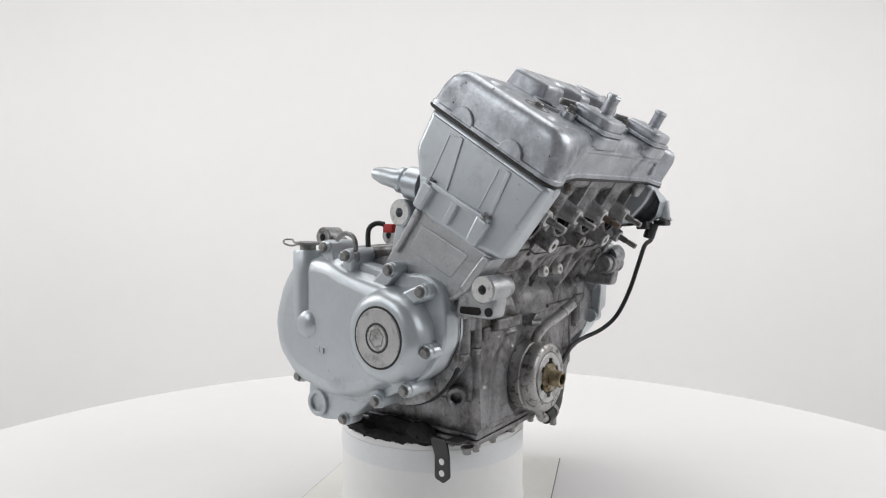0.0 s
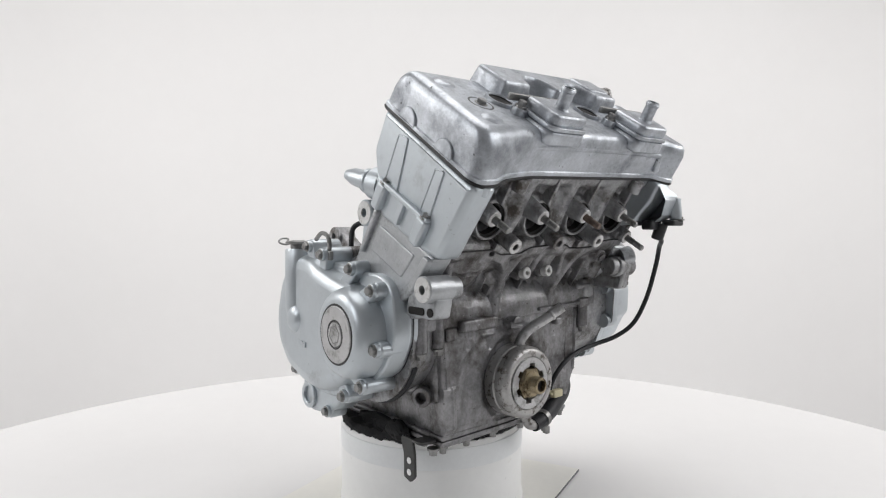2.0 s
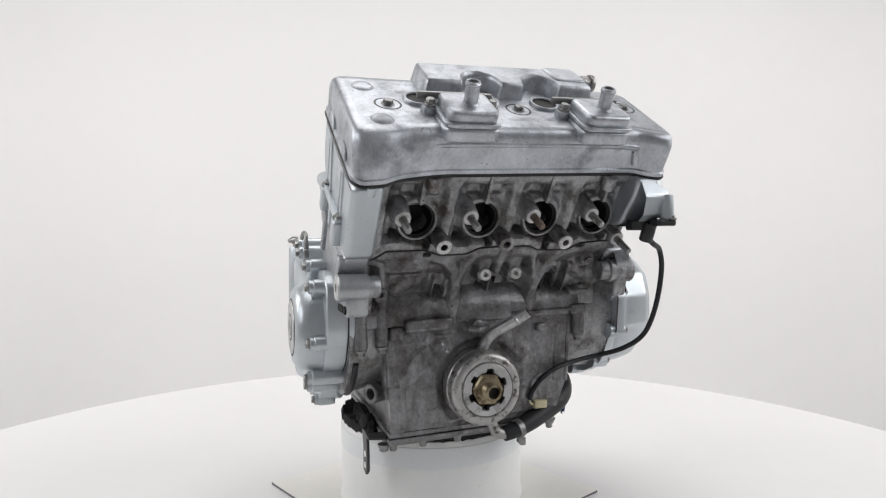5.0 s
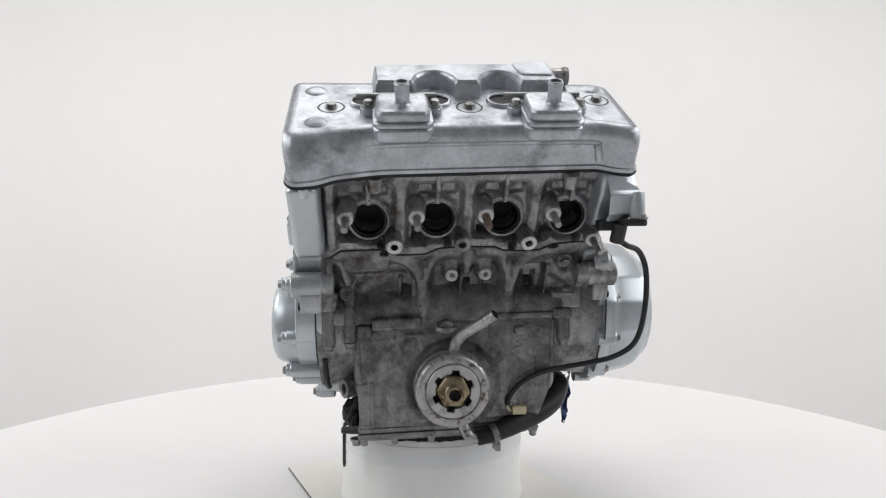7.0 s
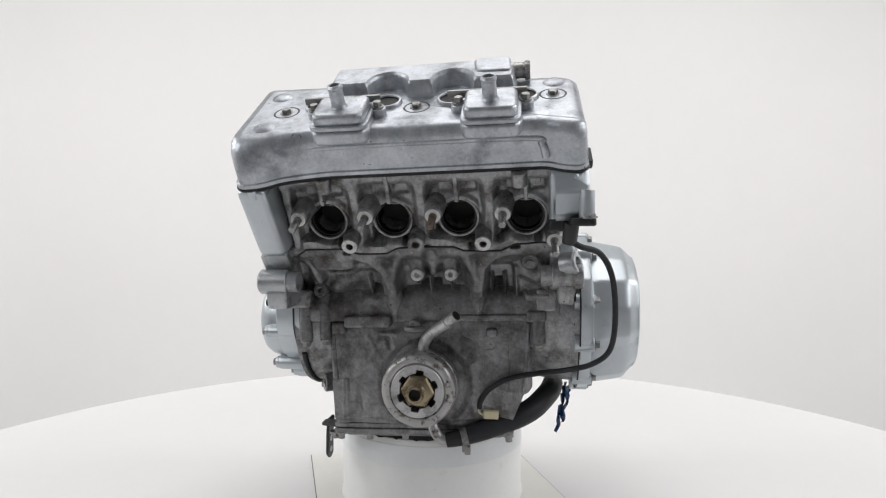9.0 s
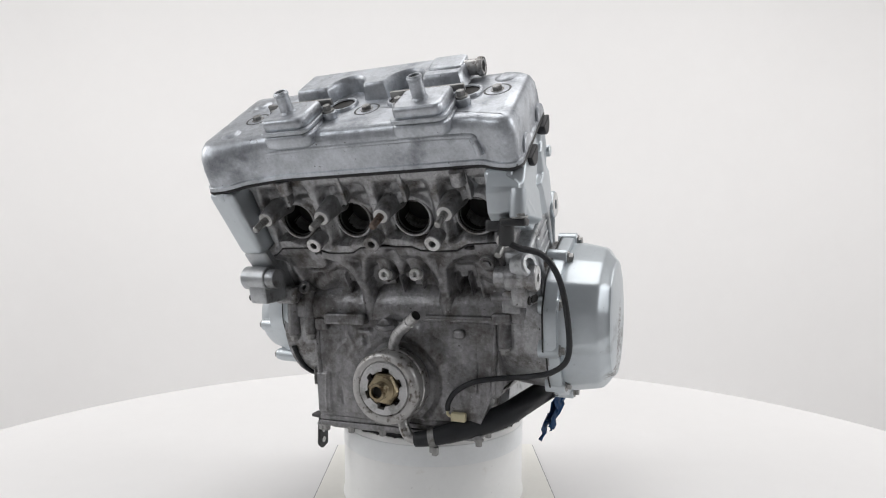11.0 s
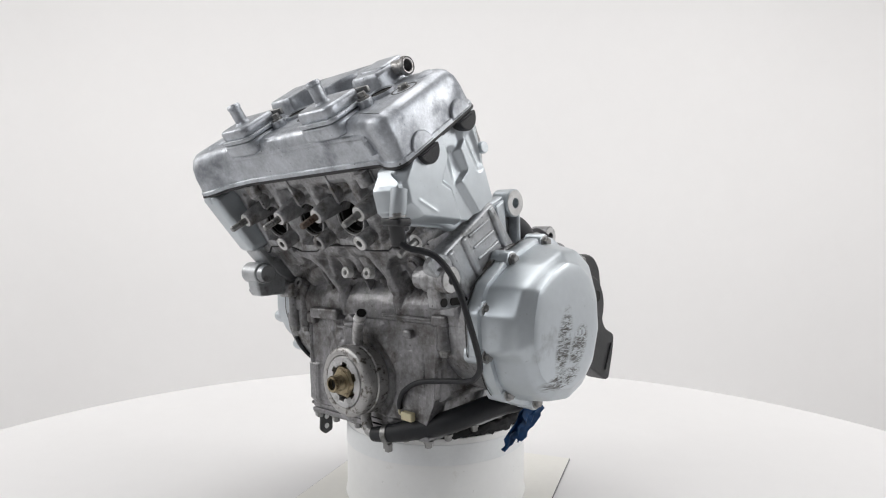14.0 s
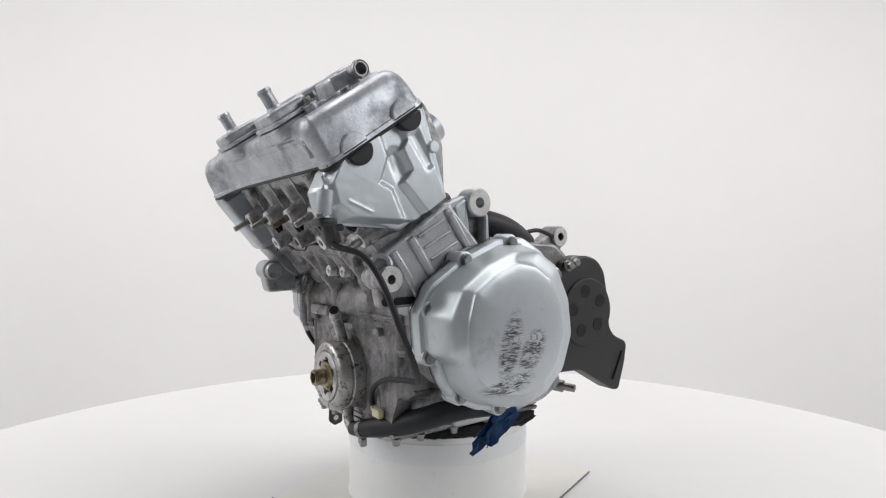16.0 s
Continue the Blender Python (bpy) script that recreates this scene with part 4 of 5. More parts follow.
        hollow(bm, q, d, d.length, 0.0072, 0.0056, 0.02)
        lathe(bm, q + d * 0.80, d, [(0, 0.0072), (0.001, 0.0080), (0.003, 0.0080), (0.004, 0.0072)], 24, (False, False))
        lathe(bm, q, d, [(-0.002, 0.011), (0.002, 0.0092), (0.0045, 0.0074)], 24, (False, False))
        spig = part("spigot", bm, COVER, cap)
        # shade inside the spigot, as a black disc near its mouth
        bm = bmesh.new()
        lathe(bm, q + d * 0.93, d, [(0, 0.0057), (-0.0004, 0.001)], 20, (False, True))
        part("bore", bm, BORE, spig, "black disc painted as shade in the spigot mouth")
        bm = bmesh.new()
        plate(bm, [(u - 0.046, 0.0935), (u + 0.036, 0.0935), (u + 0.036, 0.0975), (u - 0.046, 0.0975)], 0.061, 0.0680, MH, 0.001, 0.0005)
        part("clip_plate", bm, STEEL, cap, "thin dull steel clip plate")
    return cover


CLUTCH_OUT = [(0.086, 0.000), (0.116, -0.036), (0.133, -0.085), (0.126, -0.123), (0.093, -0.155), (0.060, -0.164), (0.040, -0.168), (0.010, -0.172), (-0.020, -0.172), (-0.050, -0.165), (-0.094, -0.143), (-0.132, -0.120),
              (-0.150, -0.086), (-0.150, -0.050), (-0.144, -0.027), (-0.122, -0.014), (-0.087, -0.014), (-0.053, -0.010), (-0.007, -0.002), (0.020, 0.006), (0.045, 0.008)]


CLUTCH_DOME = [(0.045, 0.002), (0.082, -0.006), (0.112, -0.038), (0.129, -0.085), (0.122, -0.120), (0.089, -0.150), (0.058, -0.158), (0.038, -0.163), (0.010, -0.166), (-0.018, -0.164), (-0.045, -0.155), (-0.080, -0.138), (-0.098, -0.126),
               (-0.112, -0.108), (-0.120, -0.082), (-0.114, -0.054), (-0.098, -0.036), (-0.075, -0.026), (-0.045, -0.020), (-0.010, -0.010), (0.015, 0.0)]


def build_clutch_cover(eng):
    side = M_X
    bm = bmesh.new()
    p = fillet(CLUTCH_OUT, 0.012, 4)
    loft(bm, [[side @ Vector((q.x, q.y, d)) for q in inset(p, k)] for k, d in ((0.0, -0.155), (0.0, -0.184), (0.0008, -0.1855), (0.003, -0.1865))])
    cov = part("clutch_cover", bm, SILVER, eng, "smooth silver painted clutch cover", 60)
    bm = bmesh.new()
    dome = fillet(CLUTCH_DOME, 0.014, 4)
    loft(bm, [[side @ Vector((q.x, q.y, d)) for q in inset(dome, k)] for k, d in ((-0.004, -0.1855), (-0.001, -0.187), (0.0, -0.1895), (0.002, -0.1963), (0.005, -0.2010), (0.010, -0.2040), (0.018, -0.2055))])
    for v in bm.verts:          # the face falls away towards the filler
        v.co.x = min(-0.1855, v.co.x + max(0.0, v.co.y - 0.0) * 0.10 * (-v.co.x - 0.1855) / 0.02)
    part("cover_dome", bm, SILVER, cov, "smooth domed cover face", 60)
    bm = bmesh.new()
    q = [Vector((a.x, a.y)) for a in p]
    loft(bm, [[side @ Vector((a.x, a.y, d)) for a in inset(q, -0.0012)] for d in (-0.1630, -0.1612)], (False, False))
    part("cover_gasket", bm, GASKET, cov, "thin black gasket")
    # round lobe with the inspection cap
    c = Vector((0, -0.080, -0.083))
    bm = bmesh.new()
    lathe(bm, c + Vector((-0.180, 0, 0)), (-1, 0, 0), [(0, 0.056), (0.020, 0.0530), (0.029, 0.0505), (0.034, 0.0470), (0.0370, 0.0420), (0.0378, 0.0370), (0.0378, 0.0345), (0.0345, 0.0338)], 64)
    part("lobe", bm, SILVER, cov, "", 60)
    bm = bmesh.new()
    lathe(bm, c + Vector((-0.2130, 0, 0)), (-1, 0, 0), [(0, 0.0350), (0.0048, 0.0350), (0.0053, 0.0344), (0.0053, 0.0332)], 64)
    part("seal_ring", bm, GASKET, cov, "black o-ring")
    bm = bmesh.new()
    lathe(bm, c + Vector((-0.2150, 0, 0)), (-1, 0, 0), [(0, 0.0330), (0.003, 0.0328), (0.0042, 0.0315), (0.0042, 0.0165), (0.0034, 0.0155), (0.0034, 0.0145), (0.0050, 0.0135), (0.0050, 0.0125)], 64)
    cap = part("inspection_cap", bm, BRIGHT, cov, "worn bare aluminium inspection cap", 30)
    # shade of the groove and of the socket is put into darker metals
    bm = bmesh.new()
    lathe(bm, c + Vector((-0.2188, 0, 0)), (-1, 0, 0), [(0, 0.0170), (0.0006, 0.0168), (0.0006, 0.0150), (0, 0.0148)], 48, (False, False))
    part("groove_shade", bm, DARKSTEEL, cap, "dark ring painted as the groove's shade")
    bm = bmesh.new()
    lathe(bm, c + Vector((-0.2195, 0, 0)), (-1, 0, 0), [(0, 0.0118), (0.0008, 0.0112), (0.0008, 0.0098), (-0.0012, 0.0092)], 6)
    part("hexagon", bm, STEEL, cap, "hexagon socket, shade put into darker steel")
    # filler tube and dipstick
    bm = bmesh.new()
    lathe(bm, (-0.1865, 0.0655, -0.088), (0.03, 0.01, 1), [(0, 0.017), (0.02, 0.020), (0.060, 0.0212), (0.094, 0.0215), (0.0965, 0.0205), (0.0965, 0.015)], 32)
    part("filler_neck", bm, SILVER, cov, "", 50)
    bm = bmesh.new()
    lathe(bm, (-0.191, 0.056, -0.082), (-1, 0, 0), [(0, 0.022), (0.008, 0.019), (0.013, 0.015), (0.0155, 0.009), (0.016, 0.003)], 32)
    part("dome", bm, SILVER, cov, "", 60)
    bm = bmesh.new()
    cyl(bm, (-0.190, 0.064, 0.008), (0, 0, 1), 0.008, 0.0100, 20)
    lathe(bm, (-0.190, 0.064, 0.0150), (0, 0, 1), [(0, 0.0155), (0.001, 0.0165), (0.003, 0.0165), (0.004, 0.0150), (0.005, 0.006)], 28)
    stick = part("dipstick", bm, STEEL, cov, "zinc plated dipstick with wire handle")
    bm = bmesh.new()
    sweep(bm, [(-0.192, 0.072, 0.019), (-0.196, 0.082, 0.018), (-0.190, 0.094, 0.0215), (-0.197, 0.100, 0.0215), (-0.203, 0.094, 0.017), (-0.197, 0.086, 0.014), (-0.192, 0.076, 0.017)], 0.0013, 8, 4)
    part("wire_handle", bm, STEEL, stick)
    # dark crescent paints the shaded recess under the rim; black stub behind
    bm = bmesh.new()
    sweep(bm, [(-0.152, -0.060 + 0.0885 * math.cos(radians(a)), -0.083 + 0.0885 * math.sin(radians(a))) for a in range(205, 266, 10)], 0.0034, 10, 3)
    part("rim_shade", bm, RUBBER, cov, "dark crescent for the shaded recess under the cover rim")
    bm = bmesh.new()
    sweep(bm, [(-0.090, 0.110, -0.128), (-0.125, 0.134, -0.133), (-0.148, 0.148, -0.137), (-0.155, 0.152, -0.139)], 0.011, 14, 4, [0.011, 0.0115, 0.0105, 0.006])
    part("black_stub", bm, RUBBER, cov, "black stub behind the cover")
    # oil sight glass
    bm = bmesh.new()
    plate(bm, [(0.074, -0.140), (0.084, -0.172), (0.082, -0.196), (0.064, -0.209), (0.034, -0.206), (0.008, -0.200), (-0.026, -0.172), (-0.030, -0.140)], -0.140, -0.174, side, 0.010, 0.003)
    part("cover_foot", bm, SILVER, cov, "lower foot of the cover")
    c = Vector((-0.173, 0.064, -0.188))
    bm = bmesh.new()
    hollow(bm, c + Vector((0.03, 0, 0)), (-1, 0, 0), 0.035, 0.0175, 0.0115, 0.010)
    rim = part("sight_glass", bm, SILVER, cov, "round oil sight glass")
    bm = bmesh.new()
    lathe(bm, c + Vector((0.0, 0, 0)), (-1, 0, 0), [(0, 0.0116), (0.0005, 0.008), (0.0006, 0.001)], 28)
    part("pane", bm, DARKSTEEL, rim, "dark oily window")
    # bolts on scalloped ears
    for y, z, x in ((-0.128, -0.031, 0.203), (-0.080, -0.010, 0.200), (-0.135, -0.095, 0.203), (-0.104, -0.141, 0.202), (-0.056, -0.162, 0.196), (0.016, -0.200, 0.177), (0.098, -0.158, 0.178), (0.028, 0.013, 0.196), (-0.014, 0.004, 0.200)):
        bm = bmesh.new()
        d = (Vector((0.0, -0.085)) - Vector((y, z))).normalized()
        n = Vector((-d.y, d.x)) * 0.0092
        c = Vector((y, z))
        a0 = math.degrees(math.atan2(n.y, n.x))
        hull = [c - n + d * 0.030, c + n + d * 0.030] + [c + Vector((math.cos(radians(a0 + 18 * k)), math.sin(radians(a0 + 18 * k)))) * 0.0092 for k in range(11)]
        plate(bm, hull, -0.150, -x + 0.0035, side, 0.0005, 0.0028, 2)
        cyl(bm, (-x + 0.004, y, z), (-1, 0, 0), 0.005, 0.0080, 18, 0.0015)
        ear = part("ear", bm, SILVER, cov)
        bolt(ear, (-x + 0.0008, y, z), (-1, 0, 0), 0.0053, 0.0055)
    # worn raised name, as bars
    bm = bmesh.new()
    for k in range(5):
        box(bm, (0.060 - k * 0.0085, -0.108 - 0.001 * k, -0.2055 + 0.115 * (0.060 - k * 0.0085)), (0.0062, 0.0065, 0.0016), side, 0.0006)
    part("raised_mark", bm, SILVER, cov, "worn raised maker's mark as plain bars")
    # cable guide on top
    bm = bmesh.new()
    sweep(bm, [(-0.190, -0.010, 0.006), (-0.192, -0.022, 0.012), (-0.192, -0.018, 0.026), (-0.193, -0.004, 0.030), (-0.194, 0.008, 0.022)], 0.0028, 8, 5)
    box(bm, (-0.012, 0.003, -0.192), (0.030, 0.012, 0.006), side, 0.003)
    part("cable_guide", bm, STEEL, cov, "bent steel cable guide")
    return cov


ALT_OUT = [(-0.164, -0.053), (-0.160, -0.100), (-0.142, -0.106), (-0.130, -0.135), (-0.115, -0.152), (-0.085, -0.166), (-0.042, -0.172), (-0.006, -0.160), (0.026, -0.135), (0.042, -0.090), (0.036, -0.040), (0.012, 0.008),
           (-0.020, 0.026), (-0.058, 0.024), (-0.108, 0.004), (-0.148, -0.022)]
ALT_TOP = [(-0.138, -0.056), (-0.139, -0.080), (-0.134, -0.098), (-0.124, -0.116), (-0.112, -0.126), (-0.090, -0.136), (-0.060, -0.139), (-0.036, -0.130), (-0.018, -0.110), (-0.008, -0.078), (-0.012, -0.048), (-0.026, -0.020),
           (-0.050, -0.004), (-0.076, 0.000), (-0.104, -0.010), (-0.130, -0.028)]


def scratch_mat():
    """Silver paint with a torn, scuffed patch."""
    m = SILVER.copy()
    m.name = "scuffed_silver_paint"
    n, l = m.node_tree.nodes, m.node_tree.links
    b = n["Principled BSDF"]
    tc = n.new("ShaderNodeTexCoord")
    old = b.inputs["Base Color"].links[0].from_socket

    def patch(centre, size, rot):
        mp = n.new("ShaderNodeMapping")
        mp.vector_type = "TEXTURE"
        mp.inputs["Location"].default_value = centre
        mp.inputs["Rotation"].default_value = (rot, 0, 0)
        mp.inputs["Scale"].default_value = size
        l.new(tc.outputs["Object"], mp.inputs["Vector"])
        ln = n.new("ShaderNodeVectorMath")
        ln.operation = "LENGTH"
        l.new(mp.outputs[0], ln.inputs[0])
        r = n.new("ShaderNodeMapRange")
        r.inputs["From Min"].default_value, r.inputs["From Max"].default_value = 1.15, 0.75
        l.new(ln.outputs["Value"], r.inputs["Value"])
        return r.outputs["Result"]

    p1 = patch((0.258, -0.088, -0.084), (0.05, 0.0135, 0.036), -0.22)
    p2 = patch((0.258, -0.086, -0.125), (0.05, 0.031, 0.0105), 0.18)
    p3 = patch((0.258, -0.058, -0.092), (0.05, 0.015, 0.026), -0.60)
    mx = n.new("ShaderNodeMath")
    mx.operation = "MAXIMUM"
    l.new(p1, mx.inputs[0])
    l.new(p2, mx.inputs[1])
    mx2 = n.new("ShaderNodeMath")
    mx2.operation = "MAXIMUM"
    l.new(mx.outputs[0], mx2.inputs[0])
    l.new(p3, mx2.inputs[1])
    mp = n.new("ShaderNodeMapping")
    mp.inputs["Rotation"].default_value = (0.5, 0, 0)
    mp.inputs["Scale"].default_value = (40, 90, 420)
    l.new(tc.outputs["Object"], mp.inputs["Vector"])
    nz = n.new("ShaderNodeTexNoise")
    nz.inputs["Scale"].default_value, nz.inputs["Detail"].default_value, nz.inputs["Distortion"].default_value = 1.0, 6, 1.2
    l.new(mp.outputs[0], nz.inputs["Vector"])
    th = n.new("ShaderNodeMapRange")
    th.inputs["From Min"].default_value, th.inputs["From Max"].default_value = 0.41, 0.60
    l.new(nz.outputs["Fac"], th.inputs["Value"])
    f = n.new("ShaderNodeMath")
    f.operation = "MULTIPLY"
    l.new(mx2.outputs[0], f.inputs[0])
    l.new(th.outputs["Result"], f.inputs[1])
    mix = n.new("ShaderNodeMix")
    mix.data_type = "RGBA"
    l.new(f.outputs[0], mix.inputs["Factor"])
    l.new(old, mix.inputs["A"])
    mix.inputs["B"].default_value = (0.095, 0.092, 0.088, 1)
    l.new(mix.outputs["Result"], b.inputs["Base Color"])
    return m


def build_alternator_cover(eng):
    scuffed = scratch_mat()
    bm = bmesh.new()
    o = fillet(ALT_OUT, 0.0045, 3)
    t = fillet(ALT_TOP, 0.0045, 3)

    def ring(k, ins, x):
        return [M_X @ Vector((p.x, p.y, x)) for p in inset([a.lerp(b, k) for a, b in zip(o, t)], ins)]

    loft(bm, [ring(0, 0, 0.187), ring(0, 0, 0.197), ring(0, 0.0012, 0.2005), ring(0.0, 0.006, 0.2015), ring(0.17, 0.003, 0.2035), ring(0.24, 0.001, 0.210), ring(0.44, 0.0, 0.2365), ring(0.48, 0, 0.2405), ring(0.53, 0, 0.2432), ring(0.60, 0, 0.2452), ring(0.80, 0, 0.2495), ring(0.94, 0, 0.2527), ring(0.985, 0, 0.2543), ring(1.0, 0, 0.2553)] + [[Vector((x, -0.072 + (p.y + 0.072) * f, -0.068 + (p.z + 0.068) * f)) for p in ring(1.0, 0, 0)] for f, x in ((0.97, 0.2562), (0.90, 0.2572), (0.75, 0.2585), (0.5, 0.2595), (0.2, 0.2600))])
    cov = part("alternator_cover", bm, scuffed, eng, "silver painted alternator cover with scraped patch", 40)
    bm = bmesh.new()
    loft(bm, [[M_X @ Vector((a.x, a.y, d)) for a in inset(o, -0.0012)] for d in (0.1852, 0.1872)], (False, False))
    part("cover_gasket", bm, GASKET, cov, "thin black gasket")
    for y, z in ((-0.150, -0.049), (-0.150, -0.098), (-0.110, -0.146), (-0.056, -0.166), (-0.040, 0.020), (-0.104, 0.002), (0.020, -0.140), (0.030, -0.020)):
        bm = bmesh.new()
        cyl(bm, (0.180, y, z), (1, 0, 0), 0.023, 0.0100, 18, 0.002)
        ear = part("ear", bm, SILVER, cov)
        bolt(ear, (0.2025, y, z), (1, 0, 0), 0.0058, 0.006)
    bm = bmesh.new()
    for k in range(5):
        box(bm, (-0.082 + k * 0.0085, -0.078, 0.2596), (0.0058, 0.0050, 0.0012), M_X, 0.0005)
    part("raised_mark", bm, SILVER, cov, "worn raised maker's mark as plain bars")
    return cov


def build_sprocket_cover(eng):
    bm = bmesh.new()
    out = [(0.070, -0.006), (0.120, 0.000), (0.140, -0.006), (0.154, -0.022), (0.162, -0.060), (0.166, -0.100), (0.176, -0.112), (0.202, -0.123), (0.198, -0.150), (0.186, -0.188), (0.176, -0.188), (0.112, -0.152), (0.066, -0.150)]
    plate(bm, out, 0.140, 0.170, M_X, 0.008, 0.003)
    plate(bm, circle((0.119, -0.075), 0.045, 32), 0.168, 0.1725, M_X, 0.001, 0.0015, 1)
    cov = part("sprocket_cover", bm, BLACK, eng, "black plastic sprocket cover with round holes")
    bm = bmesh.new()
    # holes are black discs on the cover, their shade is only colour
    for k in range(5):
        a = radians(100 + 72 * k)
        y, z = 0.119 + 0.027 * math.cos(a), -0.074 + 0.027 * math.sin(a)
        lathe(bm, (0.1726, y, z), (1, 0, 0), [(0, 0.0085), (0.0006, 0.0082), (0.0003, 0.006)], 20)
    part("hole", bm, BORE, cov, "black disc painted as a hole's shade")
    bm = bmesh.new()
    sweep(bm, [(0.1712, 0.172, -0.172), (0.1712, 0.190, -0.135)], 0.0012, 6, 2)
    part("crease", bm, BLACK, cov)
    for y, z in ((0.082, -0.012), (0.092, -0.008)):
        bolt(cov, (0.172, y, z), (1, 0, 0), 0.0055, 0.008)
    # shift shaft and case corner under it
    bm = bmesh.new()
    cyl(bm, (0.085, 0.118, -0.186), (1, 0.6, -0.1), 0.050, 0.0055)
    cyl(bm, (0.085, 0.118, -0.186), (1, 0.6, -0.1), 0.034, 0.0085)
    part("shift_shaft", bm, STEEL, eng, "steel shift shaft stub")
    bm = bmesh.new()
    plate(bm, [(-0.05, -0.165), (0.05, -0.145), (0.115, -0.155), (0.128, -0.180), (0.095, -0.200), (0.02, -0.212), (-0.06, -0.214)], 0.060, 0.118, M_X, 0.010, 0.004)
    part("gearbox_corner", bm, PAINTED, eng, "cast lower gearbox corner")
    return cov


def build_mounts(eng):
    # clutch side, high
    bm = bmesh.new()
    c = Vector((-0.166, -0.0775, 0.0543))
    lug(bm, c, (1, 0, 0), 0.0155, 0.0058, 0.024)
    plate(bm, [(-0.092, 0.050), (-0.066, 0.044), (-0.055, -0.010), (-0.100, -0.005)], -0.172, -0.156, M_X, 0.006, 0.003)
    m = part("mount_lug", bm, SILVER, eng, "silver engine mount lug")
    turned_face(m, c + Vector((-0.012, 0, 0)), (-1, 0, 0), 0.0138, 0.0054)
    # alternator side, high, with a triangular window
    bm = bmesh.new()
    c = Vector((0.168, -0.0672, 0.0656))
    lug(bm, c, (1, 0, 0), 0.0165, 0.0060, 0.024)
    plate(bm, [(-0.084, 0.070), (-0.100, 0.060), (-0.086, 0.010), (-0.076, 0.012)], 0.157, 0.177, M_X, 0.003, 0.002)
    plate(bm, [(-0.058, 0.056), (-0.052, 0.052), (-0.050, 0.010), (-0.058, 0.008)], 0.157, 0.177, M_X, 0.003, 0.002)
    plate(bm, [(-0.130, 0.055), (-0.084, 0.074), (-0.080, 0.066), (-0.120, 0.045)], 0.160, 0.174, M_X, 0.003, 0.002)
    m = part("mount_lug", bm, SILVER, eng, "silver engine mount lug with open web")
    turned_face(m, c + Vector((0.012, 0, 0)), (1, 0, 0), 0.0150, 0.0062)
    bm = bmesh.new()
    plate(bm, [(-0.090, 0.062), (-0.056, 0.056), (-0.054, 0.008), (-0.082, 0.008)], 0.158, 0.164, M_X, 0.003, 0.001)
    part("web", bm, GRIME, m, "dark recessed web")
    # front lugs on both sides, with a slot under each
    for s, x, y, z in ((-1, -0.1665, -0.1940, -0.0262), (1, 0.1693, -0.1865, -0.0160)):
        bm = bmesh.new()
        lug(bm, (x, y, z), (1, 0, 0), 0.0145, 0.0060, 0.034)
        x0, x1 = (x - 0.012, x + 0.020) if s < 0 else (x - 0.014, x + 0.012)
        plate(bm, [(y + 0.004, z + 0.013), (y + 0.034, z + 0.004), (y + 0.042, z - 0.031), (y - 0.006, z - 0.032), (y - 0.011, z - 0.010)], x0 + 0.004, x1 - 0.004, M_X, 0.005, 0.003)
        cyl(bm, (x - s * 0.017, y, z), (-s, 0, 0), 0.012, 0.0120)
        m = part("mount_lug", bm, PAINTED if s < 0 else CAST, eng, "dirty silver front engine mount lug")
        turned_face(m, Vector((x - 0.017 if s < 0 else x + 0.017, y, z)), (s, 0, 0), 0.0132, 0.0050)
        # slot and round hole are black plates that paint their shade
        bm = bmesh.new()
        xs = x0 + 0.0035 if s < 0 else x1 - 0.0035
        plate(bm, fillet([(y + 0.008, z - 0.020), (y + 0.034, z - 0.020), (y + 0.034, z - 0.028), (y + 0.008, z - 0.028)], 0.004, 4), xs - 0.001, xs + 0.001, M_X, 0.0005, 0.0003, 1)
        plate(bm, circle((y - 0.002, z - 0.024), 0.0048, 16), xs - 0.001, xs + 0.001, M_X, 0.0005, 0.0003, 1)
        part("slot", bm, BORE, m, "black plate painted as a slot's shade")
    # rear lugs
    for x, y, z in ((0.074, 0.1515, 0.023), (-0.072, 0.150, 0.022)):
        bm = bmesh.new()
        lug(bm, (x, y, z), (1, 0, 0), 0.0150, 0.0058, 0.030)
        plate(bm, [(y - 0.008, z + 0.010), (y + 0.010, z - 0.010), (y - 0.010, -0.030), (y - 0.050, -0.020), (y - 0.055, 0.004)], x - 0.010, x + 0.010, M_X, 0.005, 0.003)
        m = part("mount_lug", bm, CAST, eng, "cast rear engine mount lug")
        turned_face(m, Vector((x + 0.015, y, z)), (1, 0, 0), 0.0135, 0.0060)


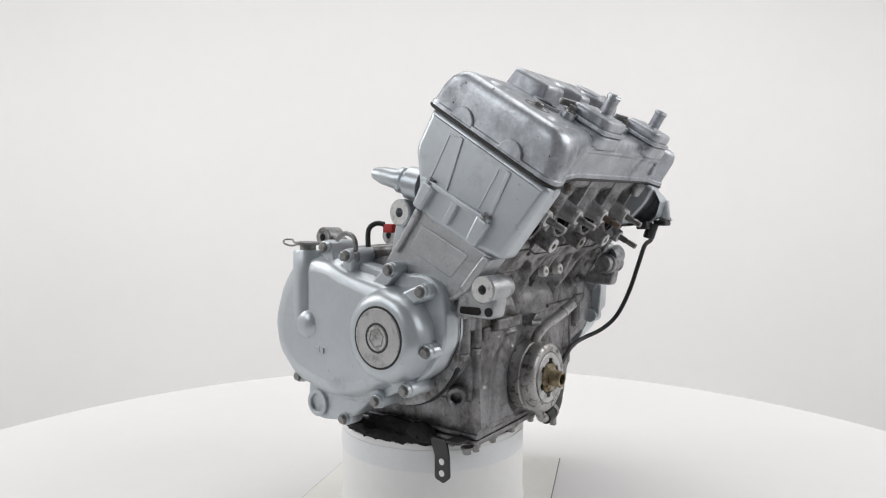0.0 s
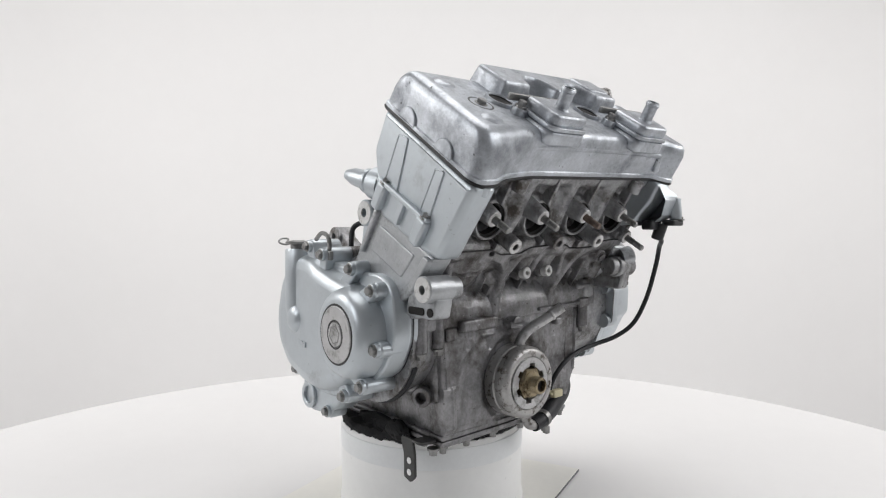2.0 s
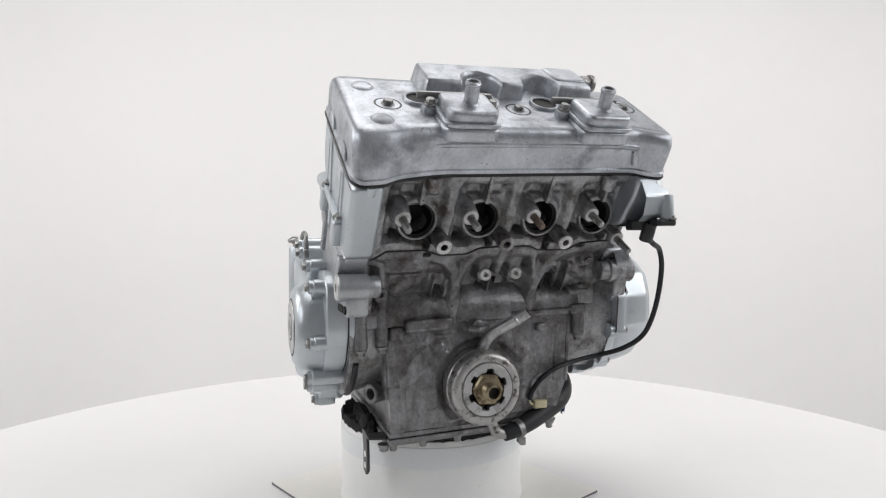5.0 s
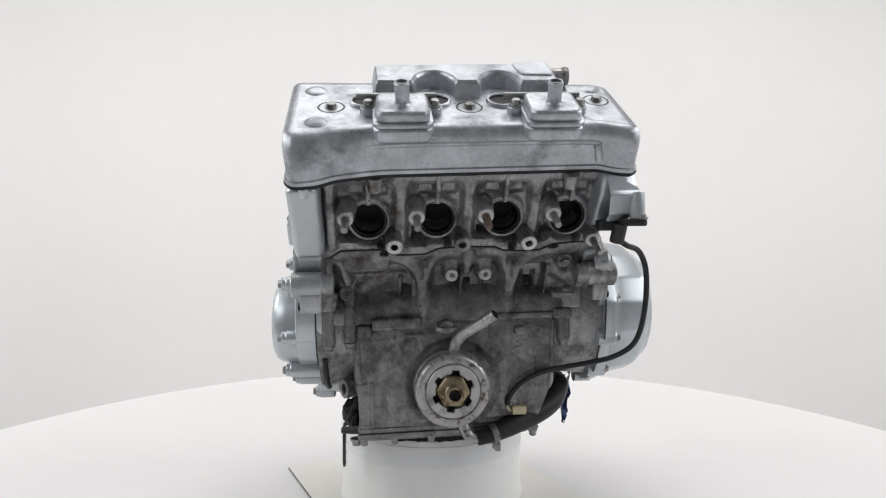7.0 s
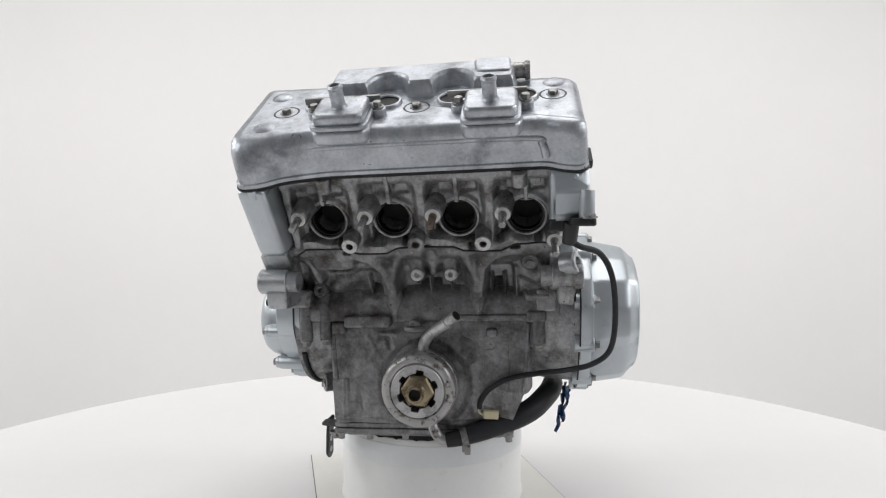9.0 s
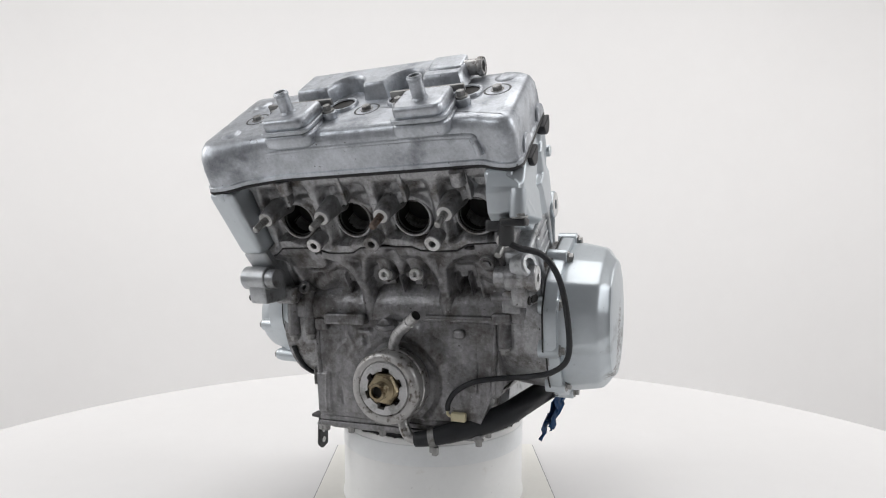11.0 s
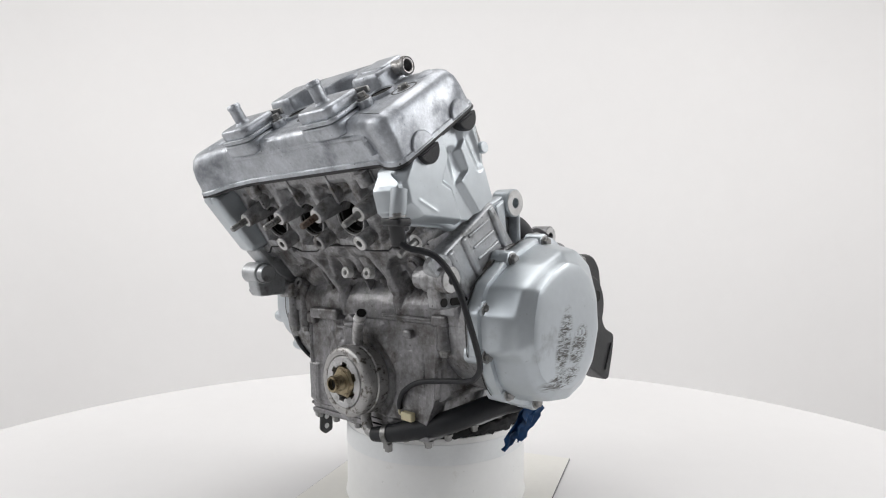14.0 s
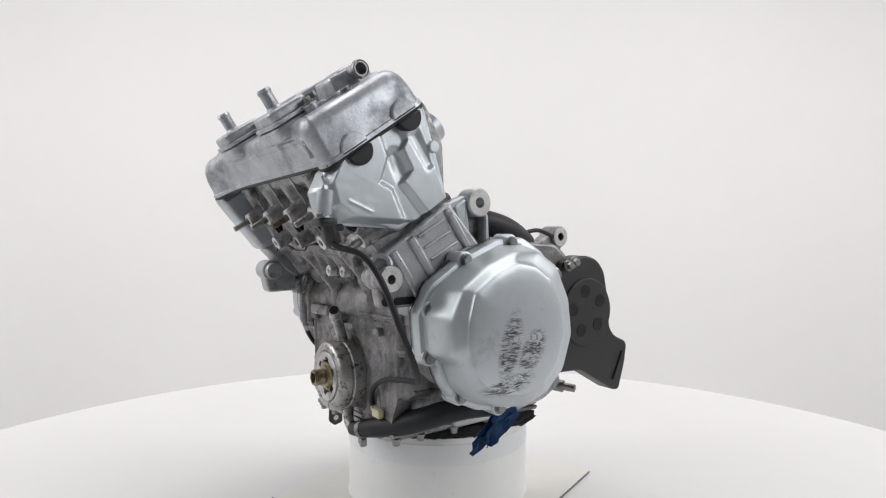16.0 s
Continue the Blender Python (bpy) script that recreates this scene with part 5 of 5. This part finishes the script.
def build_oil_cooler(eng):
    c = Vector((-0.0015, 0, -0.1545))
    bm = bmesh.new()
    lathe(bm, c + Vector((0, -0.132, 0)), (0, -1, 0), [(0, 0.0470), (0.006, 0.0470), (0.008, 0.0440), (0.010, 0.0450), (0.024, 0.0450), (0.0255, 0.0437), (0.027, 0.0437), (0.0285, 0.0448), (0.038, 0.0446), (0.0415, 0.0432), (0.0440, 0.0405), (0.0446, 0.0370), (0.0440, 0.0335), (0.0425, 0.0322), (0.0425, 0.0312), (0.0400, 0.0300), (0.030, 0.0300)], 72)
    oc = part("oil_cooler", bm, SPUN, eng, "round worn steel oil cooler with scratched rim")
    # face ring with six notches round the nut
    bm = bmesh.new()
    inner, outer = [], []
    for k in range(120):
        a = 2 * math.pi * k / 120
        n = ((math.degrees(a) - 12) % 60) < 24
        inner.append((a, 0.0248 if n else 0.0208))
        outer.append((a, 0.0316))
    loft(bm, [[c + Vector((math.cos(a) * (r + e), -0.132 - d, math.sin(a) * (r + e))) for a, r in ring] for ring, d, e in ((outer, 0.036, 0), (outer, 0.0444, 0), (outer, 0.0450, -0.0006), (inner, 0.0450, 0.0004), (inner, 0.0446, 0), (inner, 0.036, 0))], (False, False))
    part("face_ring", bm, BRIGHT, oc, "smooth bright face ring with six notches", 30)
    # shade behind the notches is painted as a black floor
    bm = bmesh.new()
    lathe(bm, c + Vector((0, -0.1680, 0)), (0, -1, 0), [(0.0, 0.0305), (0.0002, 0.0150)], 48, (False, True))
    part("recess", bm, BORE, oc, "black floor painted as shade round the nut")
    bm = bmesh.new()
    lathe(bm, c + Vector((0, -0.164, 0)), (0, -1, 0), [(0, 0.0205), (0.0125, 0.0205), (0.0150, 0.0182), (0.0150, 0.0125)], 6, (True, False), 0.2)
    lathe(bm, c + Vector((0, -0.176, 0)), (0, -1, 0), [(0, 0.0160), (0.004, 0.0150), (0.0048, 0.0112)] + [(0.005 + 0.001 * k, 0.0106 if k % 2 else 0.0099) for k in range(12)] + [(0.0175, 0.0099), (0.0185, 0.0094), (0.0185, 0.0070), (0.006, 0.0068)], 28, (True, True))
    nut = part("centre_nut", bm, BRASS, oc, "yellow zinc hexagon centre nut")
    # black disc paints the shade in the nut's bore
    bm = bmesh.new()
    lathe(bm, c + Vector((0, -0.188, 0)), (0, -1, 0), [(0.001, 0.0069), (0, 0.001)], 20, (False, True))
    part("bore", bm, BORE, nut)
    bm = bmesh.new()
    sweep(bm, [c + Vector((0.003, -0.152, 0.036)), c + Vector((0.004, -0.156, 0.050)), c + Vector((0.012, -0.163, 0.064)), c + Vector((0.030, -0.176, 0.078)), c + Vector((0.047, -0.1865, 0.0915))], 0.0066, 16, 6)
    e = Vector((0.047 - 0.030, -0.0105, 0.0135)).normalized()
    lathe(bm, c + Vector((0.034, -0.1787, 0.0812)), e, [(0, 0.0066), (0.001, 0.0076), (0.003, 0.0076), (0.004, 0.0066)], 16, (False, False))
    pipe = part("coolant_pipe", bm, BRIGHT, oc, "bright bent coolant pipe")
    # pipe end closed by a black disc for its inner shade
    bm = bmesh.new()
    lathe(bm, c + Vector((0.047, -0.1865, 0.0915)), e, [(0.0004, 0.0056), (0.0002, 0.001)], 16, (False, True))
    part("bore", bm, BORE, pipe)
    bm = bmesh.new()
    sweep(bm, [c + Vector((0.012, -0.150, -0.036)), c + Vector((0.016, -0.153, -0.050)), c + Vector((0.023, -0.154, -0.061)), c + Vector((0.036, -0.1535, -0.0635))], 0.0066, 16, 6)
    part("coolant_pipe", bm, SPUN, oc, "bent coolant pipe")


def build_hoses(eng):
    bm = bmesh.new()
    sweep(bm, [(0.030, -0.1535, -0.2185), (0.049, -0.1516, -0.2145), (0.072, -0.1440, -0.2080), (0.0944, -0.1341, -0.2015), (0.116, -0.125, -0.1945), (0.1336, -0.1120, -0.1870), (0.146, -0.092, -0.1800), (0.155, -0.066, -0.1760), (0.160, -0.020, -0.1780)],
          0.0140, 20, 6, [0.0088, 0.0100, 0.0122, 0.0132, 0.0136, 0.0138, 0.0138, 0.0138, 0.0138])
    hose = part("coolant_hose", bm, RUBBER, eng, "thick black rubber coolant hose")
    bm = bmesh.new()
    a, b = Vector((0.047, -0.1518, -0.2150)), Vector((0.056, -0.1495, -0.2130))
    lathe(bm, a, b - a, [(0, 0.0100), (0, 0.0114), (0.0075, 0.0118), (0.0075, 0.0102)], 28, (False, False))
    for k in range(2):
        box(bm, (0.0525 + 0.003 * k, -0.1530, -0.2265 - 0.003 * k), (0.007, 0.008, 0.010), None, 0.0018)
    part("hose_clamp", bm, STEEL, hose, "steel hose clamp")
    # sensor with its lead
    bm = bmesh.new()
    p = Vector((0.176, -0.256, 0.0425))
    box(bm, (0.180, -0.258, 0.0430), (0.026, 0.018, 0.008), pose(0, 0, 0), 0.004)
    cyl(bm, (0.170, -0.249, 0.042), (-0.1, 0.3, -1), 0.022, 0.0078, 18, 0.002)
    box(bm, (0.160, -0.240, 0.040), (0.026, 0.016, 0.012), pose(0, 0, 0), 0.004)
    sensor = part("cam_sensor", bm, BLACK, eng, "black plastic cam sensor")
    bolt(sensor, (0.186, -0.262, 0.0475), (0, -0.2, 1), 0.0062, 0.004)
    bm = bmesh.new()
    sweep(bm, [(0.1695, -0.2465, 0.024), (0.180, -0.242, 0.018), (0.201, -0.2265, 0.010), (0.215, -0.213, -0.016), (0.2205, -0.196, -0.062), (0.2170, -0.178, -0.100), (0.198, -0.162, -0.120), (0.170, -0.146, -0.131),
               (0.140, -0.144, -0.136), (0.105, -0.150, -0.142), (0.082, -0.151, -0.155), (0.071, -0.149, -0.170), (0.069, -0.147, -0.180)], 0.0032, 12, 7)
    lead = part("sensor_lead", bm, RUBBER, sensor, "thin black sensor lead")
    bm = bmesh.new()
    sweep(bm, [(0.069, -0.147, -0.179), (0.0695, -0.148, -0.185), (0.076, -0.147, -0.188)], 0.0016, 8, 4)
    part("wire", bm, IVORY, sensor, "short bare white wire")
    bm = bmesh.new()
    box(bm, (0.083, -0.147, -0.187), (0.018, 0.008, 0.010), None, 0.002)
    part("connector", bm, IVORY, sensor, "ivory plastic connector")
    # fittings behind the clutch cover
    bm = bmesh.new()
    sweep(bm, [(-0.150, -0.005, -0.012), (-0.148, 0.000, 0.012), (-0.144, 0.003, 0.034), (-0.138, -0.004, 0.042), (-0.134, -0.014, 0.041)], 0.0033, 10, 6)
    brt = part("breather_hose", bm, RUBBER, eng, "thin black breather hose")
    bm = bmesh.new()
    box(bm, (-0.131, -0.021, 0.036), (0.010, 0.016, 0.011), None, 0.002)
    part("plug", bm, RED, brt, "red plastic plug")
    bm = bmesh.new()
    sweep(bm, [(0.10, -0.06, 0.04), (0.12, -0.03, 0.045), (0.12, 0.02, 0.035), (0.10, 0.07, 0.015)], 0.016, 16, 6)
    part("rear_hose", bm, RUBBER, eng, "black rubber rear hose")
    bm = bmesh.new()
    sweep(bm, [(0.11, 0.05, 0.026), (0.105, 0.09, 0.033), (0.10, 0.125, 0.024)], 0.003, 10, 6)
    part("breather_hose", bm, RUBBER, eng, "thin black hose")


def build_bracket(eng):
    bm = bmesh.new()
    plate(bm, [(-0.110, -0.213), (-0.088, -0.213), (-0.088, -0.222), (-0.093, -0.234), (-0.093, -0.262), (-0.106, -0.266), (-0.115, -0.258), (-0.114, -0.232)], -0.1335, -0.130, M_X, 0.003, 0.0008)
    plate(bm, [(-0.135, -0.110), (-0.112, -0.110), (-0.112, -0.132), (-0.135, -0.128)], -0.216, -0.2125, Matrix(), 0.004, 0.0008)
    br = part("bracket", bm, DARKSTEEL, eng, "black steel bracket with two holes")
    bm = bmesh.new()
    for z in (-0.240, -0.254):
        plate(bm, circle((-0.104, z), 0.0040, 16), -0.1341, -0.1295, M_X, 0.0005, 0.0003, 1)
    part("hole", bm, TUBE, br, "round hole with the pale tube behind")
    bolt(br, (-0.116, -0.128, -0.222), (0, 0, -1), 0.0055, 0.008)


def build_film():
    top = empty("blue_film", (0, 0, AXIS_Z))
    tagged(top, "torn scrap of blue plastic film hanging from the engine", "plastic film")
    rng = random.Random(9)
    bm = bmesh.new()
    for k in range(2):
        rows = []
        n = 9
        for i in range(n):
            t = i / (n - 1)
            c = Vector((0.176 - 0.012 * t + 0.007 * k, -0.016 - 0.050 * t ** 0.8 + 0.016 * k * t, -0.178 - 0.050 * t + 0.008 * k * t))
            w = 0.021 * math.sin(math.pi * (0.12 + 0.86 * t)) * (1 - 0.45 * t) + 0.003
            row = []
            for j in range(6):
                s = j / 5 - 0.5
                row.append(bm.verts.new(c + Vector((rng.uniform(-0.004, 0.004), s * w * 0.9 + rng.uniform(-0.003, 0.003), -s * w * 1.0 + rng.uniform(-0.004, 0.004)))))
            rows.append(row)
        for a, b in zip(rows, rows[1:]):
            for j in range(5):
                bm.faces.new((a[j], a[j + 1], b[j + 1], b[j]))
    bmesh.ops.solidify(bm, geom=bm.faces[:], thickness=0.0008)
    part("film", bm, BLUE, top, "", 60)
    return top


build_place()
pedestal, board = build_support()
engine = empty("engine", (0, 0, AXIS_Z))
tagged(engine, "used four-cylinder motorcycle engine, silver paint and grime", "engine")
lean[0] = pose(0, 0, 0, 0, -1.5, 0)
build_crankcase(engine)
build_block(engine)
build_head(engine)
lean[0] = pose(0, 0, 0, 0, -1.5, 0) @ Matrix.Translation(A * -0.003)
build_cover(engine)
lean[0] = LEVEL
build_clutch_cover(engine)
build_alternator_cover(engine)
build_sprocket_cover(engine)
build_mounts(engine)
build_oil_cooler(engine)
build_hoses(engine)
build_bracket(engine)
film = build_film()


def motions():
    """The turntable carries all that stands on it."""
    for thing, z in ((engine, AXIS_Z), (film, AXIS_Z), (pedestal, 0.0), (board, 0.0)):
        walk(thing, [(float(t), pose(0, 0, z, 0, 0, a)) for t, a in enumerate(TURN)])


motions()
